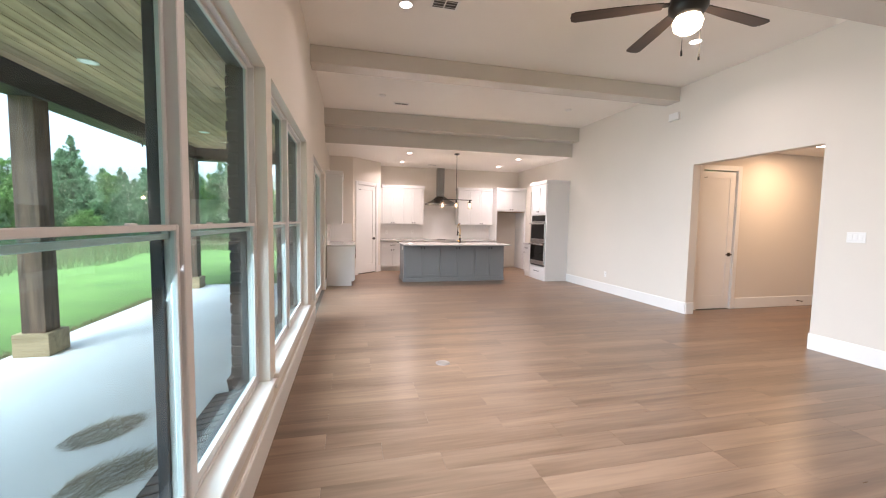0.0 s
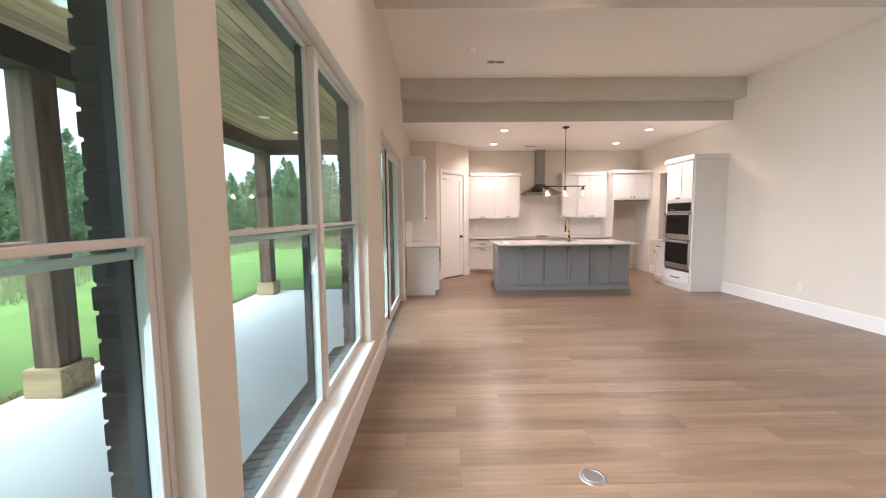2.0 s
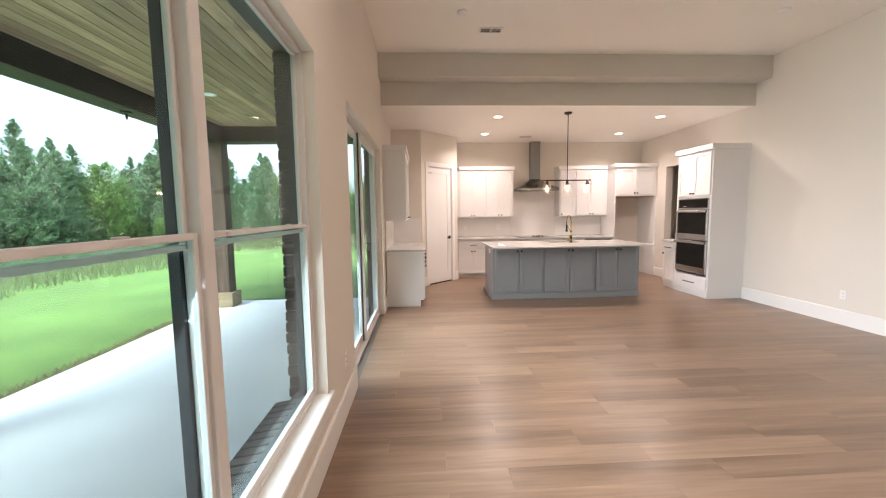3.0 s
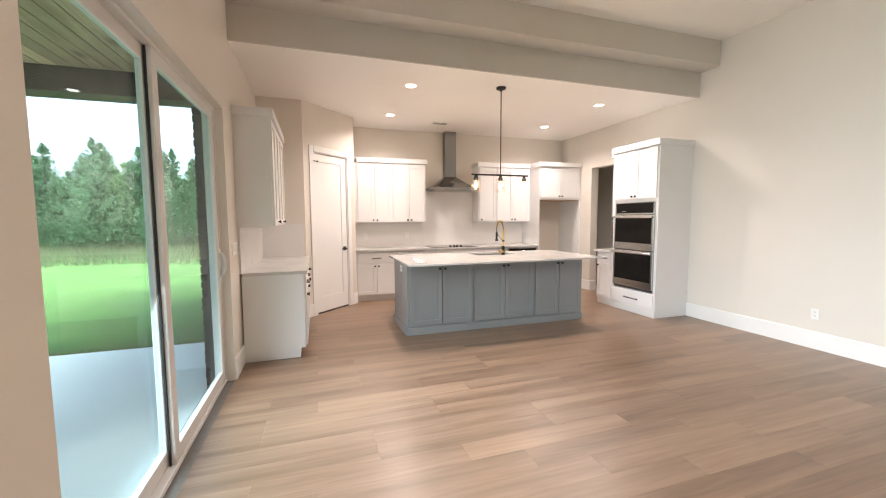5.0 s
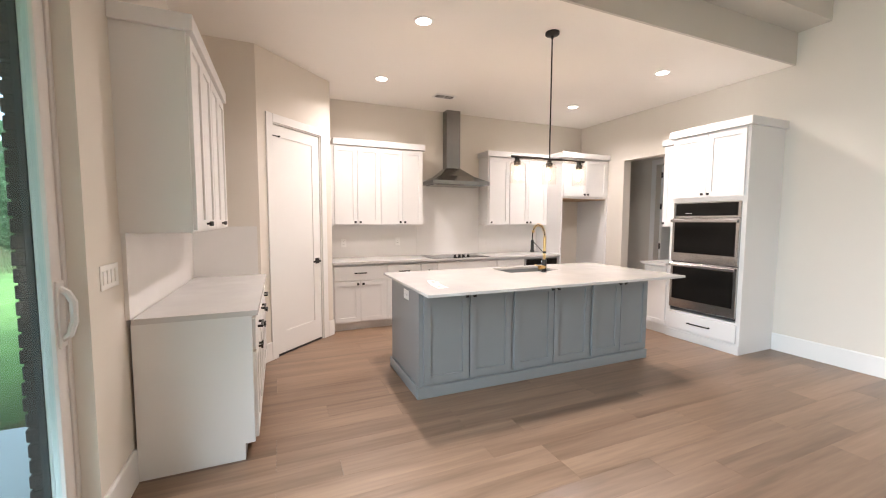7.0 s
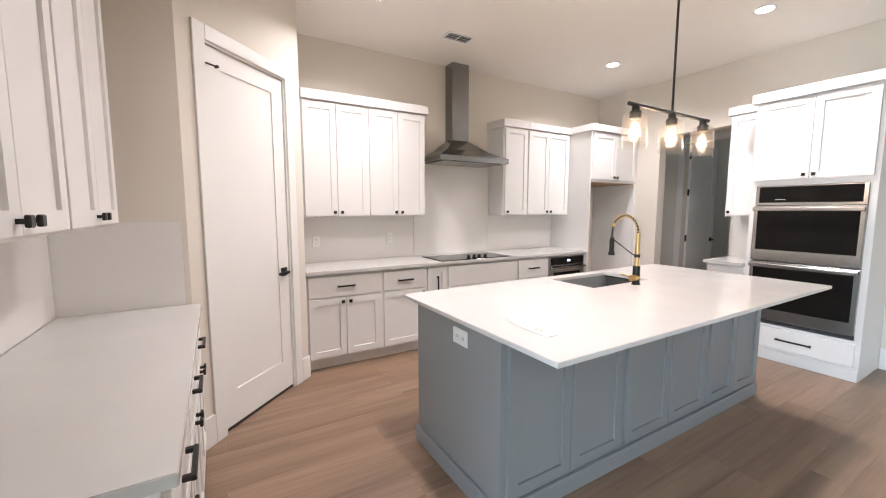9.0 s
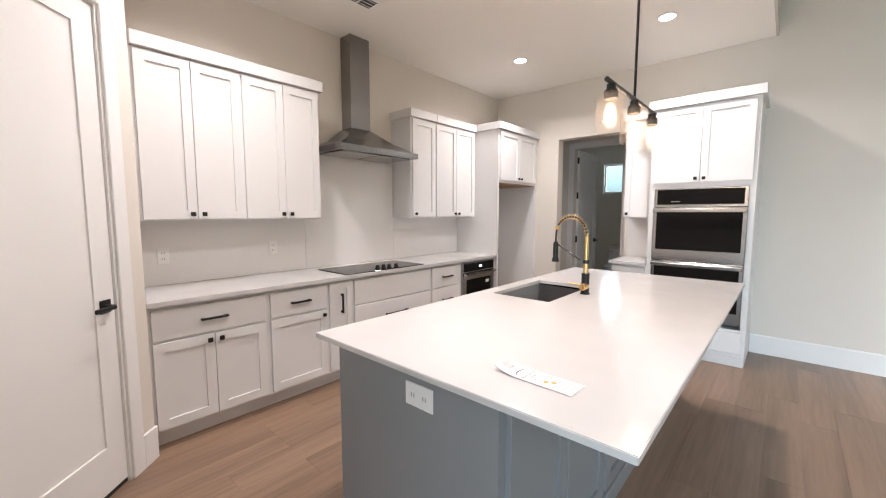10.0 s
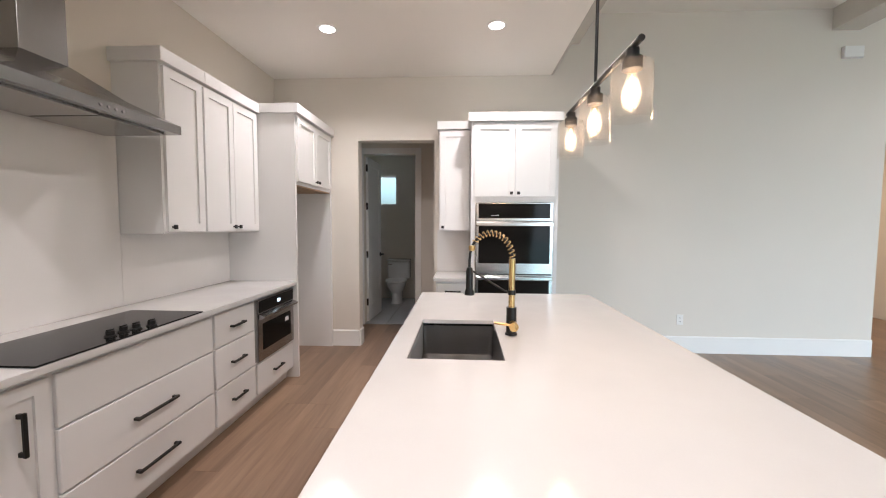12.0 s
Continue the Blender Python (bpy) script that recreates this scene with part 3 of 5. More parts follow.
door = thing("door_3", pose(0, HY, 0), "white one-panel hall door, closed", "door", "", "structure")
bm = B()
panel_door(bm, HDX1 - HDX0 - 0.03, 2.37)
bmesh.ops.translate(bm, verts=bm.verts, vec=(HDX0 + 0.015, 0.012, 0.012))
leaf = part("door_leaf", bm, TRIM, door)
bm = B()
lever(bm, HDX1 - 0.075, 0.012, 0.96)
part("door_handle", bm, BLACK, leaf, "matt black lever handle")
bm = B()
box(bm, HDX0 - 0.085, -0.016, 0, HDX0, 0.0, 2.485, 0.003)
box(bm, HDX1, -0.016, 0, HDX1 + 0.085, 0.0, 2.485, 0.003)
box(bm, HDX0, -0.016, 2.40, HDX1, 0.0, 2.485, 0.003)
box(bm, HDX0, 0, 0, HDX0 + 0.012, 0.12, 2.40)
box(bm, HDX1 - 0.012, 0, 0, HDX1, 0.12, 2.40)
part("casing", bm, TRIM, door)
tube(bm := B(), [(HDX0 + 0.0, -0.025, 2.27), (HDX0 + 0.06, -0.03, 2.27)], 0.005)
part("hinge_stop", bm, BLACK, leaf, "black hinge-pin door stop")
# near-black strip again for the shade below this leaf
part("threshold", box(B(), HDX0 + 0.012, 0.03, 0.0, HDX1 - 0.012, 0.11, 0.012), SLOT, door, "dark strip standing in for the shade under the door")

door = thing("door_4", pose(WX + 0.13, 11.09, 0, 0, 0, -3), "grey-white one-panel toilet door, standing open", "door", "", "structure")
bm = B()
panel_door(bm, 0.70, 2.39)
bmesh.ops.translate(bm, verts=bm.verts, vec=(0, 0, 0.012))
leaf = part("door_leaf", bm, TRIM, door)
bm = B()
lever(bm, 0.63, 0.0, 0.96)
part("door_handle", bm, BLACK, leaf, "matt black lever handle")
for z in (0.25, 0.95, 1.65, 2.2):
    part("hinge", box(B(), -0.012, 0.004, z, -0.001, 0.034, z + 0.1), BLACK, leaf, "black hinge")
bm = B()
for y0, y1, z0, z1 in ((10.305, 10.39, 0, 2.505), (11.12, 11.205, 0, 2.505), (10.39, 11.12, 2.42, 2.505)):
    box(bm, WX - 0.016 - WX - 0.13, y0 - 11.09, z0, -0.13, y1 - 11.09, z1, 0.003)
ob = part("casing", bm, TRIM, door)
ob.matrix_basis = pose(0, 0, 0, 0, 0, 3)

# ---- kitchen ----


def shaker(bm, x0, z0, x1, z1, rail=0.058):
    """A five-piece cabinet front, its face at y = -0.02."""
    framed_leaf(bm, x0, z0, x1, z1, -0.02, 0, (rail, rail, rail, rail), 0.012)


def knob(x, z, parent):
    bm = B()
    box(bm, x - 0.006, -0.036, z - 0.006, x + 0.006, -0.02, z + 0.006)
    box(bm, x - 0.0145, -0.048, z - 0.0145, x + 0.0145, -0.036, z + 0.0145, 0.003)
    return part("knob", bm, BLACK, parent, "square black knob")


def pull(x, z, length, parent, upright=False):
    bm = B()
    h = length / 2
    if upright:
        for s in (-1, 1):
            box(bm, x - 0.007, -0.05, z + s * (h - 0.012) - 0.009, x + 0.007, -0.02, z + s * (h - 0.012) + 0.009, 0.002)
        box(bm, x - 0.0075, -0.053, z - h, x + 0.0075, -0.039, z + h, 0.003)
    else:
        for s in (-1, 1):
            box(bm, x + s * (h - 0.012) - 0.009, -0.05, z - 0.007, x + s * (h - 0.012) + 0.009, -0.02, z + 0.007, 0.002)
        box(bm, x - h, -0.053, z - 0.0075, x + h, -0.039, z + 0.0075, 0.003)
    return part("pull", bm, BLACK, parent, "black bar pull")


def slab(bm, x0, z0, x1, z1):
    box(bm, x0, -0.02, z0, x1, 0, z1, 0.003)


def fronts(cab, items):
    """kind, x0, z0, x1, z1 and where the pull sits: l, r (knob at that side), b or t for its end, m (bar), v (upright bar)."""
    for kind, x0, z0, x1, z1, grip in items:
        bm = B()
        (shaker if kind == "door" else slab)(bm, x0, z0, x1, z1) if kind != "narrow" else shaker(bm, x0, z0, x1, z1, 0.05)
        ob = part("door" if kind in ("door", "narrow") else "drawer", bm, CAB, cab)
        if grip in ("lt", "rt", "lb", "rb"):
            knob(x0 + 0.032 if grip[0] == "l" else x1 - 0.032, z1 - 0.034 if grip[1] == "t" else z0 + 0.034, ob)
        elif grip == "m":
            pull((x0 + x1) / 2, (z0 + z1) / 2, 0.27 if x1 - x0 > 0.8 else 0.16, ob)
        elif grip == "v":
            pull((x0 + x1) / 2, z1 - 0.17, 0.165, ob, True)


CT = 0.908
CTH = 0.032


def base_unit(m, w, items, label, depth=0.59, toe=0.055):
    cab = thing("base_cabinet", m, label, "cabinet", "base cabinets")
    bm = B()
    box(bm, 0, 0, 0.1, w, depth, CT - CTH)
    box(bm, 0, toe, 0, w, depth, 0.1)
    part("body", bm, CAB, cab)
    fronts(cab, items)
    return cab


FY = 11.31


def on_back(x):
    return pose(x, FY, 0)


WHITE = "white painted base cabinet "
base_unit(on_back(0.935), 0.70, [("drawer", 0.02, 0.665, 0.68, 0.85, "m"), ("door", 0.02, 0.12, 0.348, 0.65, "rt"), ("door", 0.352, 0.12, 0.68, 0.65, "lt")], WHITE + "with a drawer over two doors")
base_unit(on_back(1.635), 0.48, [("drawer", 0.015, 0.665, 0.465, 0.85, "m"), ("door", 0.015, 0.12, 0.465, 0.65, "rt")], WHITE + "with a drawer over one door")
base_unit(on_back(2.115), 0.24, [("narrow", 0.012, 0.12, 0.228, 0.85, "v")], WHITE + "with a narrow pull-out front")
base_unit(on_back(2.355), 0.965, [("drawer", 0.015, 0.635, 0.95, 0.85, ""), ("drawer", 0.015, 0.365, 0.95, 0.625, "m"), ("drawer", 0.015, 0.11, 0.95, 0.355, "m")], WHITE + "with wide drawers under the cooktop")
base_unit(on_back(3.32), 0.49, [("drawer", 0.015, 0.635, 0.475, 0.85, "m"), ("drawer", 0.015, 0.365, 0.475, 0.625, "m"), ("drawer", 0.015, 0.11, 0.475, 0.355, "m")], WHITE + "with three drawers")
base_unit(on_back(3.81), 0.66, [("drawer", 0.02, 0.11, 0.64, 0.345, "m")], WHITE + "holding a drawer microwave")

# drawer microwave
mw = thing("drawer_microwave", pose(3.83, FY, 0.365), "stainless drawer microwave in a white cabinet", "microwave")
part("body", box(B(), 0, -0.03, 0, 0.62, 0.2, 0.485, 0.004), STEEL, mw)
part("glass", box(B(), 0.07, -0.034, 0.08, 0.55, -0.028, 0.29, 0.003), OVENGLASS, mw, "black glass window")
part("control_panel", box(B(), 0.02, -0.036, 0.385, 0.6, -0.028, 0.475, 0.003), OVENGLASS, mw, "black control strip")
part("display", box(B(), 0.3, -0.038, 0.42, 0.35, -0.0355, 0.445), DISPLAY, mw, "small lit clock")
bm = B()
prism(bm, [(-0.034, 0.335), (-0.075, 0.345), (-0.078, 0.36), (-0.034, 0.375)], 0.01, 0.61, "x")
part("handle", bm, STEEL, mw)
part("sticker", box(B(), 0.44, -0.0365, 0.22, 0.5, -0.034, 0.255), PAPER, mw, "small white sticker")


def plate_with_hole(bm, x0, y0, x1, y1, z0, z1, hole=None):
    xs = [x0, x1] if hole is None else [x0, hole[0], hole[2], x1]
    yy = [y0, y1] if hole is None else [y0, hole[1], hole[3], y1]
    for z, flip in ((z1, False), (z0, True)):
        g = [[bm.verts.new((x, y, z)) for x in xs] for y in yy]
        for j in range(len(yy) - 1):
            for i in range(len(xs) - 1):
                if hole is not None and i == 1 and j == 1:
                    continue
                bm.faces.new((g[j][i], g[j][i + 1], g[j + 1][i + 1], g[j + 1][i]))
        if flip:
            low = g
        else:
            top = g
    outer = [(0, i) for i in range(len(xs))] + [(j, len(xs) - 1) for j in range(1, len(yy))] + [(len(yy) - 1, i) for i in range(len(xs) - 2, -1, -1)] + [(j, 0) for j in range(len(yy) - 2, 0, -1)]
    loops = [outer] + ([[(1, 1), (1, 2), (2, 2), (2, 1)]] if hole is not None else [])
    for lp in loops:
        for a, b in zip(lp, lp[1:] + lp[:1]):
            bm.faces.new((top[a[0]][a[1]], low[a[0]][a[1]], low[b[0]][b[1]], top[b[0]][b[1]]))
    bmesh.ops.recalc_face_normals(bm, faces=bm.faces)
    sharp = [e for e in bm.edges if len(e.link_faces) == 2 and e.calc_face_angle() > 1]
    bmesh.ops.bevel(bm, geom=sharp, offset=0.0025, segments=2, affect="EDGES")
    return bm


def worktop(name, label, *a):
    return tagged(part(name, plate_with_hole(B(), *a), QUARTZ_DIMMED), label, "countertop")


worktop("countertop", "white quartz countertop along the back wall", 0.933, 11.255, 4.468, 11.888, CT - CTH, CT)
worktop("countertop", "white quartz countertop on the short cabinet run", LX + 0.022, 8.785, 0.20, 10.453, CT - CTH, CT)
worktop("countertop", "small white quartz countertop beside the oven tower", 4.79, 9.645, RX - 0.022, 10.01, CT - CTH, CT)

# slab backsplashes
UZ = 1.368
for x0, x1, z1 in ((0.933, 2.262, UZ), (2.264, 3.329, 2.06), (3.331, 4.468, UZ)):
    tagged(part("backsplash", box(B(), x0, BY - 0.02, CT, x1, BY, z1), SPLASH), "white quartz slab backsplash on the back wall", "backsplash", "back wall slabs")
bm = B()
box(bm, LX, 8.785, CT, LX + 0.02, 10.453, 1.375)
tagged(part("backsplash", bm, SPLASH), "white quartz slab backsplash beside the patio door", "backsplash")
tagged(part("backsplash", box(B(), LX + 0.02, 10.455, CT, 0.13, 10.475, 1.375), SPLASH), "white quartz slab backsplash beside the pantry", "backsplash")
tagged(part("backsplash", box(B(), RX - 0.02, 9.645, CT, RX, 10.01, 1.378), SPLASH), "white quartz slab backsplash beside the ovens", "backsplash")

# short run beside the patio door
LFX = 0.165
left_items = [("drawer", 0.02, 0.665, 0.545, 0.85, "m"), ("door", 0.02, 0.12, 0.28, 0.65, "rt"), ("door", 0.284, 0.12, 0.545, 0.65, "lt")]
for k in range(3):
    base_unit(pose(LFX, 8.80 + k * 0.55, 0, 0, 0, 90), 0.55, [(a, b * 0.97, c, d * 0.97, e, g) for a, b, c, d, e, g in left_items], WHITE + "beside the patio door", 0.58)


def wall_unit(m, w, items, label, h=1.065, depth=0.305, returns=(0, 0)):
    """Upper cabinet with its crown board; items are in the unit's own x and z."""
    cab = thing("wall_cabinet", m, label, "cabinet", "wall cabinets")
    part("body", box(B(), 0, 0, 0, w, depth, h), CAB, cab)
    bm = B()
    box(bm, -returns[0], -0.04, h, w + returns[1], depth, h + 0.085, 0.003)
    part("crown", bm, CAB, cab)
    fronts(cab, items)
    return cab


UY = 11.605
UZ = 1.368
wall_unit(pose(1.0, UY, UZ), 0.63, [("door", 0.012, 0.012, 0.313, 1.05, "rb"), ("door", 0.317, 0.012, 0.62, 1.05, "lb")], "white shaker wall cabinet with two doors")
wall_unit(pose(1.63, UY, UZ), 0.63, [("door", 0.01, 0.012, 0.313, 1.05, "rb"), ("door", 0.317, 0.012, 0.618, 1.05, "lb")], "white shaker wall cabinet with two doors", returns=(0, 0.025))
wall_unit(pose(3.335, UY, UZ), 0.385, [("door", 0.02, 0.012, 0.375, 1.05, "lb")], "white shaker wall cabinet with one door", returns=(0.025, 0))
wall_unit(pose(3.72, UY, UZ), 0.74, [("door", 0.01, 0.012, 0.362, 1.05, "rb"), ("door", 0.366, 0.012, 0.725, 1.05, "lb")], "white shaker wall cabinet with two doors")
tagged(part("filler_strip", box(B(), 0.93, UY - 0.005, UZ, 1.0, BY, UZ + 1.065), CAB), "white filler strip beside the wall cabinet", "filler")
tagged(part("filler_strip", box(B(), 4.46, UY, UZ, 4.47, BY, UZ + 1.065), CAB), "white filler strip beside the fridge panel", "filler")
for k in range(2):
    wall_unit(pose(LX + 0.325, 8.775 + k * 0.69, UZ, 0, 0, 90), 0.69, [("door", 0.012, 0.012, 0.342, 1.05, "rb"), ("door", 0.346, 0.012, 0.678, 1.05, "lb")], "white shaker wall cabinet beside the patio door", depth=0.325, returns=(0.02 if k == 0 else 0, 0))

# fridge surround
fr = thing("fridge_surround", pose(4.47, 11.25, 0), "white fridge surround cabinet with an empty alcove", "cabinet")
part("side_panel", box(B(), 0, 0, 0, 0.025, 0.66, 2.44), CAB, fr)
part("side_panel", box(B(), 0.925, 0, 0, 0.968, 0.66, 2.44), CAB, fr)
part("box", box(B(), 0.025, 0.002, 1.80, 0.925, 0.66, 2.44), CAB, fr)
part("underside", box(B(), 0.025, 0.01, 1.788, 0.925, 0.655, 1.80), RAWWOOD, fr, "raw wood underside")
part("crown", box(B(), -0.02, -0.04, 2.44, 0.968, 0.66, 2.525, 0.003), CAB, fr)
for a, b, g in ((0.03, 0.472, "rb"), (0.476, 0.92, "lb")):
    bm = B()
    shaker(bm, a, 1.83, b, 2.425)
    d = part("door", bm, CAB, fr)
    knob(b - 0.032 if g == "rb" else a + 0.032, 1.865, d)

# oven tower
TX = 4.84
tw = thing("oven_tower", pose(TX, 9.64, 0, 0, 0, -90), "tall white cabinet around a double wall oven", "cabinet")
bm = B()
part("lower_body", box(bm, 0, 0, 0, 0.85, 0.6, 0.345), CAB, tw)
for a, b in ((0, 0.045), (0.805, 0.85)):
    part("side_panel", box(B(), a, 0, 0.345, b, 0.6, 1.665), CAB, tw)
part("back_panel", box(B(), 0.045, 0.55, 0.345, 0.805, 0.6, 1.665), CAB, tw)
part("upper_body", box(B(), 0, 0, 1.665, 0.85, 0.6, 2.44), CAB, tw)
part("crown", box(B(), -0.03, -0.045, 2.44, 0.88, 0.6, 2.525, 0.003), CAB, tw)
part("base_board", box(B(), 0, -0.012, 0, 0.85, 0, 0.1, 0.003), CAB, tw)
for a, b, g in ((0.03, 0.423, "rb"), (0.427, 0.82, "lb")):
    bm = B()
    shaker(bm, a, 1.715, b, 2.425)
    d = part("door", bm, CAB, tw)
    knob(b - 0.032 if g == "rb" else a + 0.032, 1.75, d)
bm = B()
slab(bm, 0.03, 0.125, 0.82, 0.32)
pull(0.425, 0.222, 0.26, part("drawer", bm, CAB, tw))

ov = thing("double_wall_oven", pose(TX, 9.64, 0, 0, 0, -90), "stainless double wall oven with black glass doors", "oven")
part("body", box(B(), 0.05, 0.0, 0.36, 0.80, 0.54, 1.655), SLOT, ov)
part("trim", box(B(), 0.046, -0.012, 1.48, 0.804, 0.0, 1.66, 0.003), STEEL, ov)
part("control_panel", box(B(), 0.075, -0.016, 1.505, 0.775, -0.011, 1.65, 0.002), OVENGLASS, ov, "black glass control panel")
for z0, z1 in ((0.955, 1.475), (0.39, 0.945)):
    d = part("oven_door", box(B(), 0.046, -0.03, z0, 0.804, 0.0, z1, 0.004), STEEL, ov)
    part("glass", box(B(), 0.078, -0.033, z0 + 0.105, 0.772, -0.029, z1 - 0.045, 0.002), OVENGLASS, d, "black glass window")
    bm = B()
    box(bm, 0.05, -0.078, z1 - 0.048, 0.80, -0.058, z1 - 0.012, 0.006)
    for xx in (0.075, 0.745):
        box(bm, xx, -0.06, z1 - 0.042, xx + 0.03, -0.03, z1 - 0.018)
    part("handle", bm, STEEL, d)
part("vent", box(B(), 0.06, -0.012, 0.362, 0.79, 0.0, 0.386), SLOT, ov, "dark vent slot")
bm = B()
for k in range(5):
    box(bm, 0.2 + k * 0.016, -0.0175, 1.53, 0.21 + k * 0.016, -0.0162, 1.536)
part("marking", bm, PLASTIC, ov, "small pale control markings")

base_unit(pose(TX, 9.985, 0, 0, 0, -90), 0.345, [("drawer", 0.015, 0.70, 0.33, 0.85, "m"), ("door", 0.015, 0.12, 0.33, 0.685, "lt")], WHITE + "beside the oven tower", 0.59, 0.012)
wall_unit(pose(5.12, 9.975, UZ, 0, 0, -90), 0.335, [("door", 0.012, 0.012, 0.32, 1.05, "lb")], "narrow white shaker wall cabinet beside the ovens", depth=0.32, returns=(0.02, 0))

# hood
hood = thing("range_hood", pose(2.80, BY, 0), "stainless steel chimney range hood", "range hood")
hb = B()
lo = [(-0.457, -0.5), (0.457, -0.5), (0.457, -0.001), (-0.457, -0.001)]
hi = [(-0.105, -0.165), (0.13, -0.165), (0.13, -0.001), (-0.105, -0.001)]
mid = [(-0.265, -0.33), (0.275, -0.33), (0.275, -0.001), (-0.265, -0.001)]
rows = [[hb.verts.new((x, y, z)) for x, y in pts] for pts, z in ((lo, 1.965), (lo, 2.015), (mid, 2.105), (hi, 2.235))]
for a, b in zip(rows, rows[1:]):
    for k in range(4):
        hb.faces.new((a[k], a[(k + 1) % 4], b[(k + 1) % 4], b[k]))
hb.faces.new(rows[0][::-1])
hb.faces.new(rows[-1])
part("canopy", hb, HOODSTEEL, hood)
part("chimney", box(B(), -0.10, -0.16, 2.235, 0.125, -0.001, KZ - 0.002, 0.002), HOODSTEEL, hood)
bm = B()
for k in range(2):
    box(bm, -0.40 + k * 0.41, -0.44, 1.955, -0.01 + k * 0.41, -0.06, 1.965, 0.002)
part("filter", bm, STEEL, hood)
for k in range(4):
    part("button", disc(B(), -0.06 + k * 0.04, 1.99, -0.504, -0.5, 0.007, seg=10, axis="y"), STEEL, hood)

# cooktop
ck = thing("cooktop", pose(2.73, 11.475, CT), "black glass electric cooktop set in the countertop", "cooktop")
part("glass", box(B(), -0.455, -0.215, 0.0, 0.455, 0.235, 0.008, 0.003), COOKGLASS, ck)
for k, (dx, dy) in enumerate(((-0.075, -0.14), (0.0, -0.135), (0.055, -0.15), (0.12, -0.175))):
    bm = B()
    lathe(bm, dx, dy, [(0.0, 0.008), (0.024, 0.008), (0.024, 0.014), (0.018, 0.016), (0.018, 0.034), (0.0, 0.036)], 16)
    box(bm, dx - 0.018, dy - 0.004, 0.034, dx + 0.018, dy + 0.004, 0.042, 0.001)
    part("knob", bm, BLACK, ck, "black control knob", True)

# island
IX0, IX1, IY0, IY1 = 1.335, 3.872, 9.152, 9.95
ICT = 0.921                                         # height of the island top
isl = thing("kitchen_island", pose(0, IY0, 0), "slate grey painted kitchen island cabinet", "island")
part("front_panel", box(B(), IX0, 0, 0.0, IX1, 0.02, ICT - 0.022), GREY, isl)
part("back_panel", box(B(), IX0, IY1 - IY0 - 0.02, 0.0, IX1, IY1 - IY0, ICT - 0.022), GREY, isl)
for x0, x1 in ((IX0, IX0 + 0.02), (IX1 - 0.02, IX1)):
    part("end_panel", box(B(), x0, 0.02, 0.0, x1, IY1 - IY0 - 0.02, ICT - 0.022), GREY, isl)
bm = B()
box(bm, IX0 - 0.022, -0.025, 0, IX1 + 0.004, 0, 0.095, 0.004)
part("plinth", bm, GREY, isl)
part("plinth", box(B(), IX0 - 0.022, 0, 0, IX0, IY1 - IY0, 0.095, 0.004), GREY, isl)
for x0, x1 in ((1.372, 2.19), (2.225, 3.085), (3.12, 3.857)):
    xm = (x0 + x1) / 2
    for a, b, side in ((x0, xm - 0.0045, 1), (xm + 0.0045, x1, -1)):
        bm = B()
        shaker(bm, a, 0.115, b, 0.855, 0.06)
        d = part("door", bm, GREY, isl)
        knob(b - 0.03 if side > 0 else a + 0.03, 0.82, d)
bm = B()
box(bm, IX0 - 0.006, 0.255, 0.757, IX0, 0.385, 0.84, 0.002)
out = part("outlet", bm, PLASTIC, isl, "white outlet plate")
for yy in (0.285, 0.297, 0.34, 0.352):
    part("slot", box(B(), IX0 - 0.0075, yy, 0.79, IX0 - 0.0055, yy + 0.004, 0.805), PRINT, out)
SK = (2.44, 9.55, 3.06, 9.93)
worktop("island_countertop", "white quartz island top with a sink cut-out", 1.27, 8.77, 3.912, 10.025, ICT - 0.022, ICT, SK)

sk = thing("sink", pose(0, 0, ICT), "undermount stainless steel kitchen sink", "sink")
bm = B()
levels = ((0.0, -0.033, 0.02), (0.004, -0.19, 0.03), (0.03, -0.215, 0.05), (0.12, -0.222, 0.06))
rings = []
for inset, z, rad in levels:
    a, b, c, d = SK[0] - 0.004 + inset, SK[1] - 0.004 + inset, SK[2] + 0.004 - inset, SK[3] + 0.004 - inset
    pts = []
    for cx, cy, t0 in ((c - rad, d - rad, 0), (a + rad, d - rad, 90), (a + rad, b + rad, 180), (c - rad, b + rad, 270)):
        for q in range(5):
            t = radians(t0 + q * 22.5)
            pts.append(bm.verts.new((cx + rad * math.cos(t), cy + rad * math.sin(t), z)) if d - rad > b + rad else bm.verts.new((cx, (b + d) / 2 + (cy - (b + d) / 2) * 0.2, z)))
    rings.append(pts)
for a, b in zip(rings, rings[1:]):
    for k in range(len(a)):
        bm.faces.new((a[k], a[(k + 1) % len(a)], b[(k + 1) % len(a)], b[k]))
bm.faces.new(rings[-1])
part("bowl", bm, SINKSTEEL, sk, "", True)
part("drain", disc(B(), 2.74, 9.78, -0.222, -0.216, 0.055), STEEL, sk)

# spring faucet
fx, fy = 2.80, 9.485
fa = thing("faucet", pose(fx, fy, ICT), "brass and black pull-down spring faucet", "faucet")
part("base", lathe(B(), 0, 0, [(0.0, 0.0), (0.029, 0.0), (0.029, 0.006), (0.024, 0.008), (0.024, 0.13), (0.0, 0.13)], 24), BLACK, fa, "matt black base", True)
part("riser", disc(B(), 0, 0, 0.125, 0.36, 0.0145, seg=20), BRASS, fa, "brushed brass riser", True)
bm = B()
disc(bm, -0.005, 0.05, -0.055, 0.0, 0.021, seg=20, axis="x")
disc(bm, -0.005, 0.05, -0.063, -0.055, 0.021, 0.017, seg=20, axis="x")
